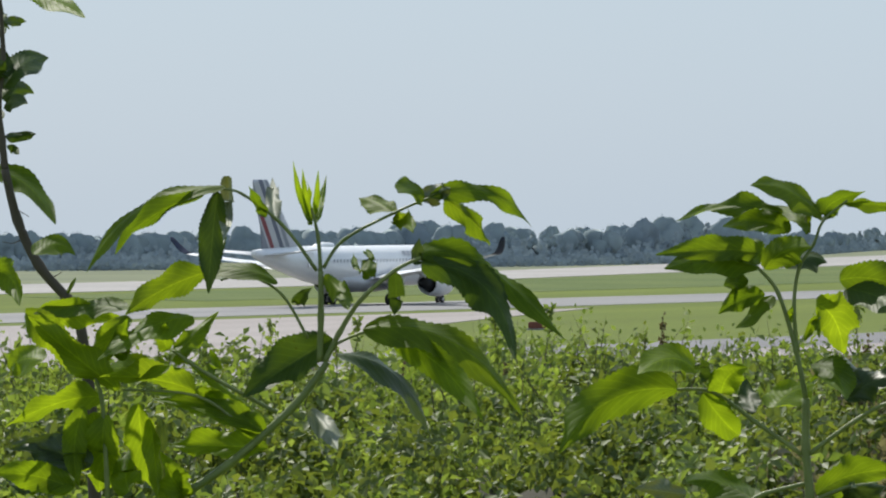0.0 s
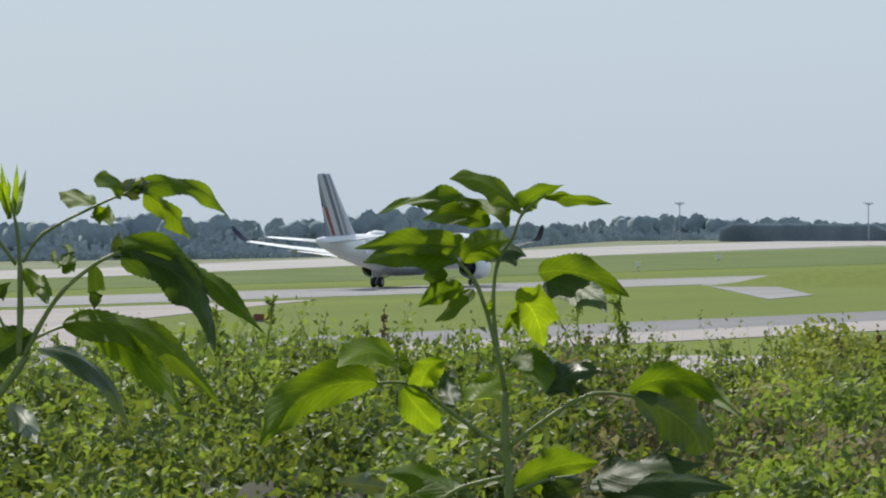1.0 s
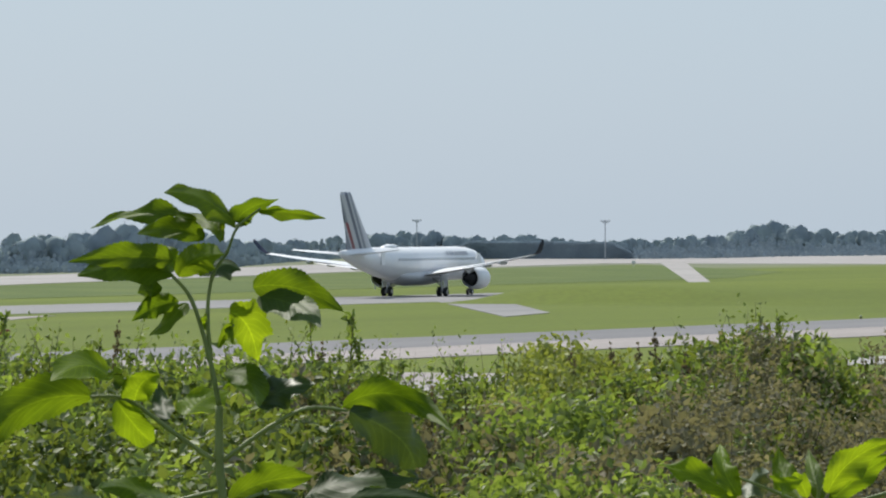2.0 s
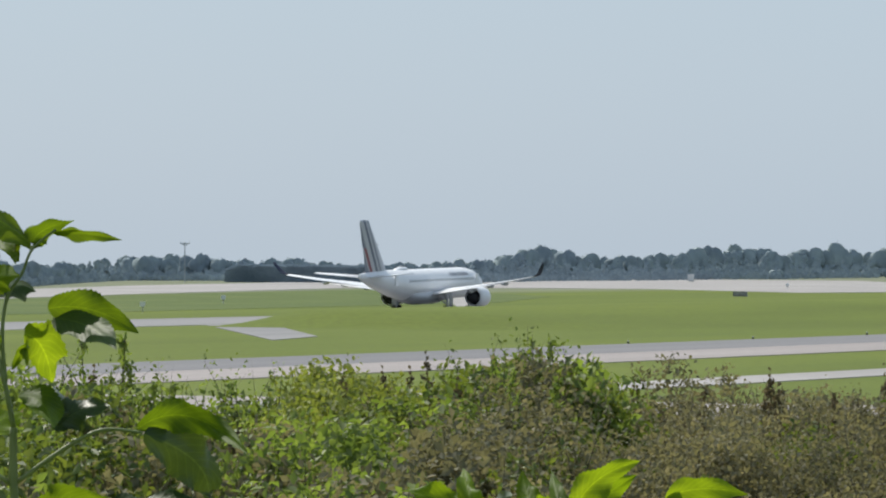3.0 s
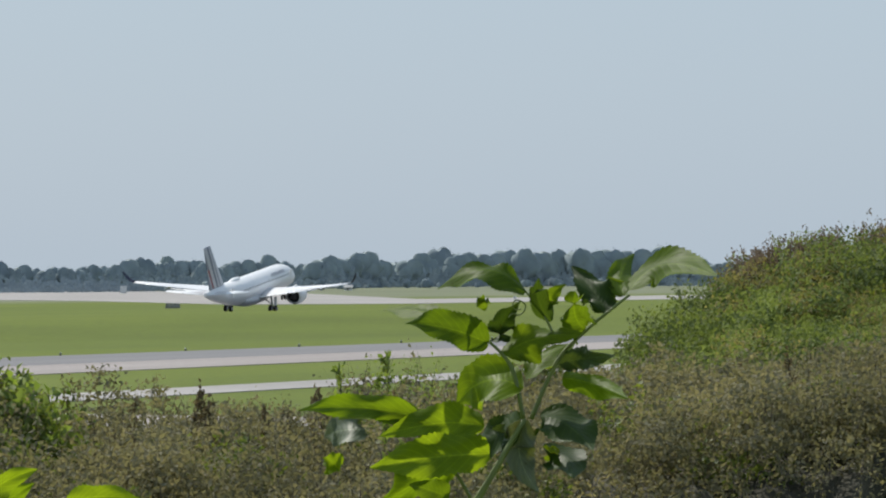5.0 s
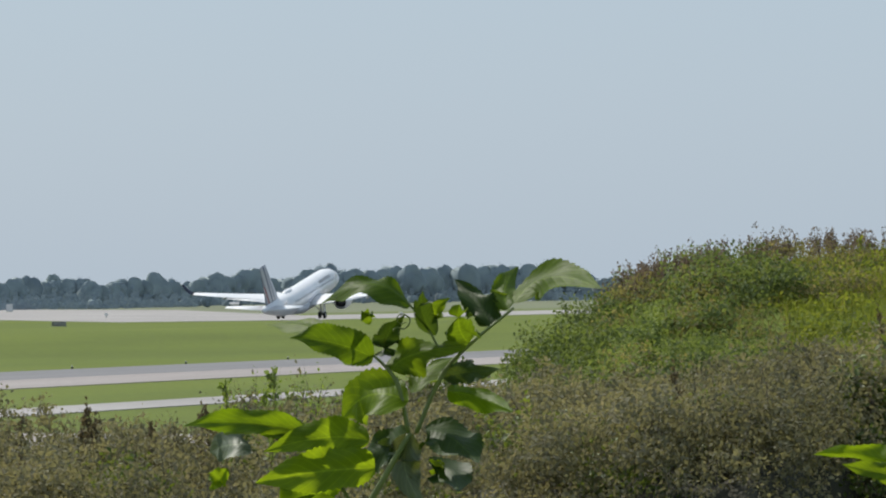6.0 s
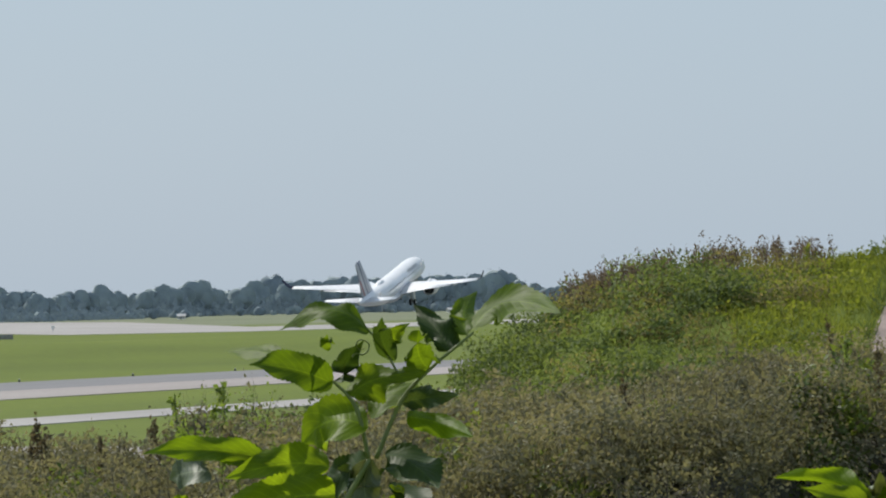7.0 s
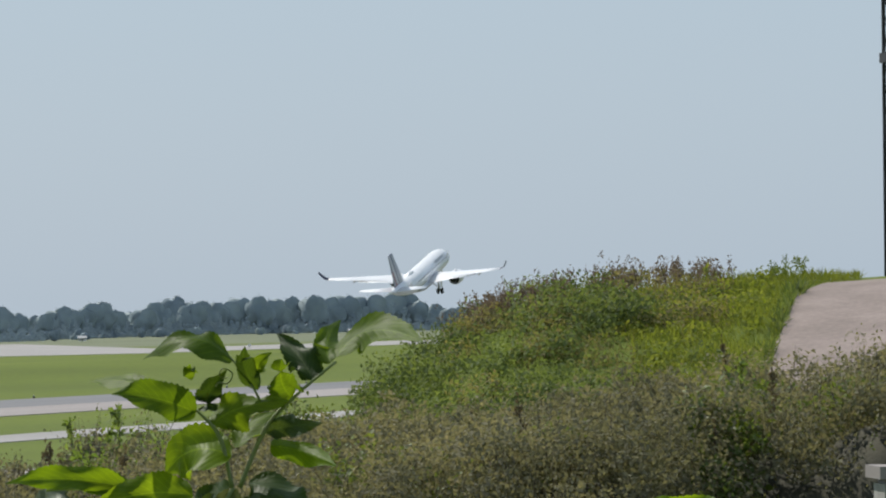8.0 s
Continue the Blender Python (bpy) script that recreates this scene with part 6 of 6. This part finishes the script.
leaf(shrub_c, DEEP, (6.4, -4.5), (6.3, -3.3), (3.8, -0.9), 2.9, 5)
leaf(shrub_c, ELDER, (7.9, -3.2), (7.0, -1.6), (8.8, 0.1), 2.5, 5)
leaf(shrub_c, ELDER, (8.4, -3.0), (10.4, -0.2), (14.8, -1.8), 3.4, 10, arch=True)
leaf(shrub_c, GLOSSY, (2.8, -8.4), (4.4, -8.0), (7.1, -7.7), 2.1, 15)
leaf(shrub_c, PALE, (3.2, -9.5), (5.7, -9.8), (8.2, -11.0), 2.2, 10)
leaf(shrub_c, PALE, (0.2, -10.6), (-3.0, -9.6), (-5.0, -12.0), 4.0, 5)
leaf(shrub_c, ELDER, (0.6, -9.8), (1.6, -8.2), (4.2, -7.0), 2.7, 10)
leaf(shrub_c, PALE, (-7.6, -12.7), (-12.5, -11.3), (-16.9, -12.0), 2.5, 15)
leaf(shrub_c, ELDER, (-7.2, -13.1), (-10.3, -11.8), (-14.0, -12.9), 2.5, 15)
leaf(shrub_c, PALE, (-2.8, -13.3), (-6.0, -12.5), (-10.8, -14.0), 3.4, 10, arch=False)
leaf(shrub_c, PALE, (-2.4, -15.4), (-6.8, -15.4), (-11.5, -16.4), 4.0, 8, arch=False)
leaf(shrub_c, PALE, (-5.0, -16.3), (-8.1, -17.7), (-11.0, -19.4), 2.9, 10)
leaf(shrub_c, SILVER, (-12.0, -13.8), (-13.8, -14.0), (-15.3, -14.5), 2.5, 10)
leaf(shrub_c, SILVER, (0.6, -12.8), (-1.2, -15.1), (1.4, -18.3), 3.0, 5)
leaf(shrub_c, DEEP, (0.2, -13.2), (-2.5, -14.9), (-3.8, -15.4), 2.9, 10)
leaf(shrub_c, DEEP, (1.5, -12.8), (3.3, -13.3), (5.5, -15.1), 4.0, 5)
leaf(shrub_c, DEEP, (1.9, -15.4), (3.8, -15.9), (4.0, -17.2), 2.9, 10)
leaf(shrub_c, ELDER, (-2.6, -4.1), (-3.2, -3.9), (-2.9, -3.1), 1.2, 10)
leaf(shrub_c, GLOSSY, (-1.2, -13.6), (-1.8, -13.7), (-1.6, -15.3), 1.8, 10)
leaf(shrub_c, ELDER, (-5.5, -18.8), (-6.8, -18.1), (-8.5, -17.6), 2.3, 10)
leaf(shrub_c, ELDER, (2.7, -15.3), (1.9, -15.5), (2.7, -14.9), 1.4, 10)
leaf(shrub_c, PALE, (-13.8, -15.4), (-14.6, -16.7), (-15.1, -17.0), 1.8, 10)
shrub_d = elder(69.122, 4.6, "low elder shoot with pale green young leaves")
stem(shrub_d, 0.8, 0.5, (0.2, -42.3), (0.1, -24.5), (-0.1, -20.5))
stem(shrub_d, 0.4, 0.2, (-0.1, -20.5), (0.1, -19.1), (-0.1, -18.1))
stem(shrub_d, 0.35, 0.2, (-0.1, -20.5), (-3.1, -19.3), (-5.9, -18.3))
stem(shrub_d, 0.35, 0.2, (-0.1, -20.5), (4.5, -19.3), (7.3, -18.0))
leaf(shrub_d, PALE, (-5.7, -19.9), (-8.7, -17.9), (-11.5, -17.9), 2.2, 5, arch=False)
leaf(shrub_d, PALE, (-5.5, -19.7), (-6.9, -18.1), (-7.0, -16.2), 1.9, 0, arch=False)
leaf(shrub_d, SILVER, (-4.7, -19.7), (-4.7, -18.5), (-3.5, -17.9), 1.9, 5)
leaf(shrub_d, ELDER, (-1.1, -19.9), (-2.7, -18.5), (-2.8, -16.4), 2.2, 0, arch=False)
leaf(shrub_d, ELDER, (0.4, -19.7), (-0.5, -18.1), (-0.7, -16.4), 1.6, 0, arch=False)
leaf(shrub_d, PALE, (-0.7, -19.7), (-1.1, -18.6), (-1.7, -17.7), 1.3, 5, arch=False)
leaf(shrub_d, PALE, (0.7, -19.3), (1.9, -16.2), (5.5, -15.4), 2.6, 5, arch=False)
leaf(shrub_d, PALE, (0.9, -19.9), (3.3, -17.6), (5.3, -16.5), 2.1, 5, arch=False)
leaf(shrub_d, PALE, (7.3, -18.0), (9.7, -16.9), (13.1, -17.6), 2.3, 8, arch=False)
leaf(shrub_d, ELDER, (7.5, -18.2), (8.5, -17.9), (9.7, -17.6), 1.7, 8, arch=False)
leaf(shrub_d, PALE, (-3.1, -18.7), (-2.3, -18.6), (-1.1, -18.1), 1.7, 10, arch=False)
shrub_e = elder(78.511, 4.8, "low elder sprig with a curled pale leaf")
stem(shrub_e, 0.8, 0.4, (0.5, -40.9), (0.6, -20.2), (0.1, -15.2))
leaf(shrub_e, PALE, (-0.1, -15.4), (-2.6, -13.4), (-7.3, -14.0), 2.1, 12, arch=False)
leaf(shrub_e, SILVER, (0.2, -15.4), (0.4, -14.7), (0.6, -13.2), 1.6, 10)
leaf(shrub_e, ELDER, (0.1, -15.7), (-2.6, -15.1), (-5.1, -14.5), 1.8, 15, arch=False)
leaf(shrub_e, PALE, (0.4, -15.7), (2.4, -13.7), (6.1, -14.0), 2.2, 12, arch=False)


# ---- what moves ----
def motions():
    # the low shoot leans over in the breeze and comes back upright
    stand = shrub_d.matrix_basis.copy()
    walk(shrub_d, [(t, stand @ pose(0, 0, 0, 0, lean, 0)) for t, lean in ((0.0, 1.75), (2.2, 1.75), (2.8, 0.9), (3.4, 0.0), (8.0, 0.0))])
    rows = [(0.0, 523.2, 0, 0, 0), (0.5, 555.8, 0, 0, 0), (1.0, 589.9, 0, 0, 0), (2.2, 671.3, 0, 0.15, 0), (3.0, 728.8, 0, 0.8, 0), (3.5, 765.8, 0, 1.6, 0), (4.0, 803.4, 0.1, 3.0, 0), (4.5, 841.7, 0.35, 4.85, 0),
            (5.2, 896.5, 0.8, 7.3, 0), (6.0, 961.5, 1.75, 10.1, -0.5), (6.5, 1003, 2.9, 11.6, -1.5), (7.0, 1045, 5.0, 12.2, -2.2), (7.5, 1088, 7.4, 12.5, -2.8), (8.0, 1130.5, 10.3, 12.6, -2.9)]
    walk(airliner, [(t, pose(x, 291.7, z, roll, -pitch, 0)) for t, x, z, pitch, roll in rows])


motions()
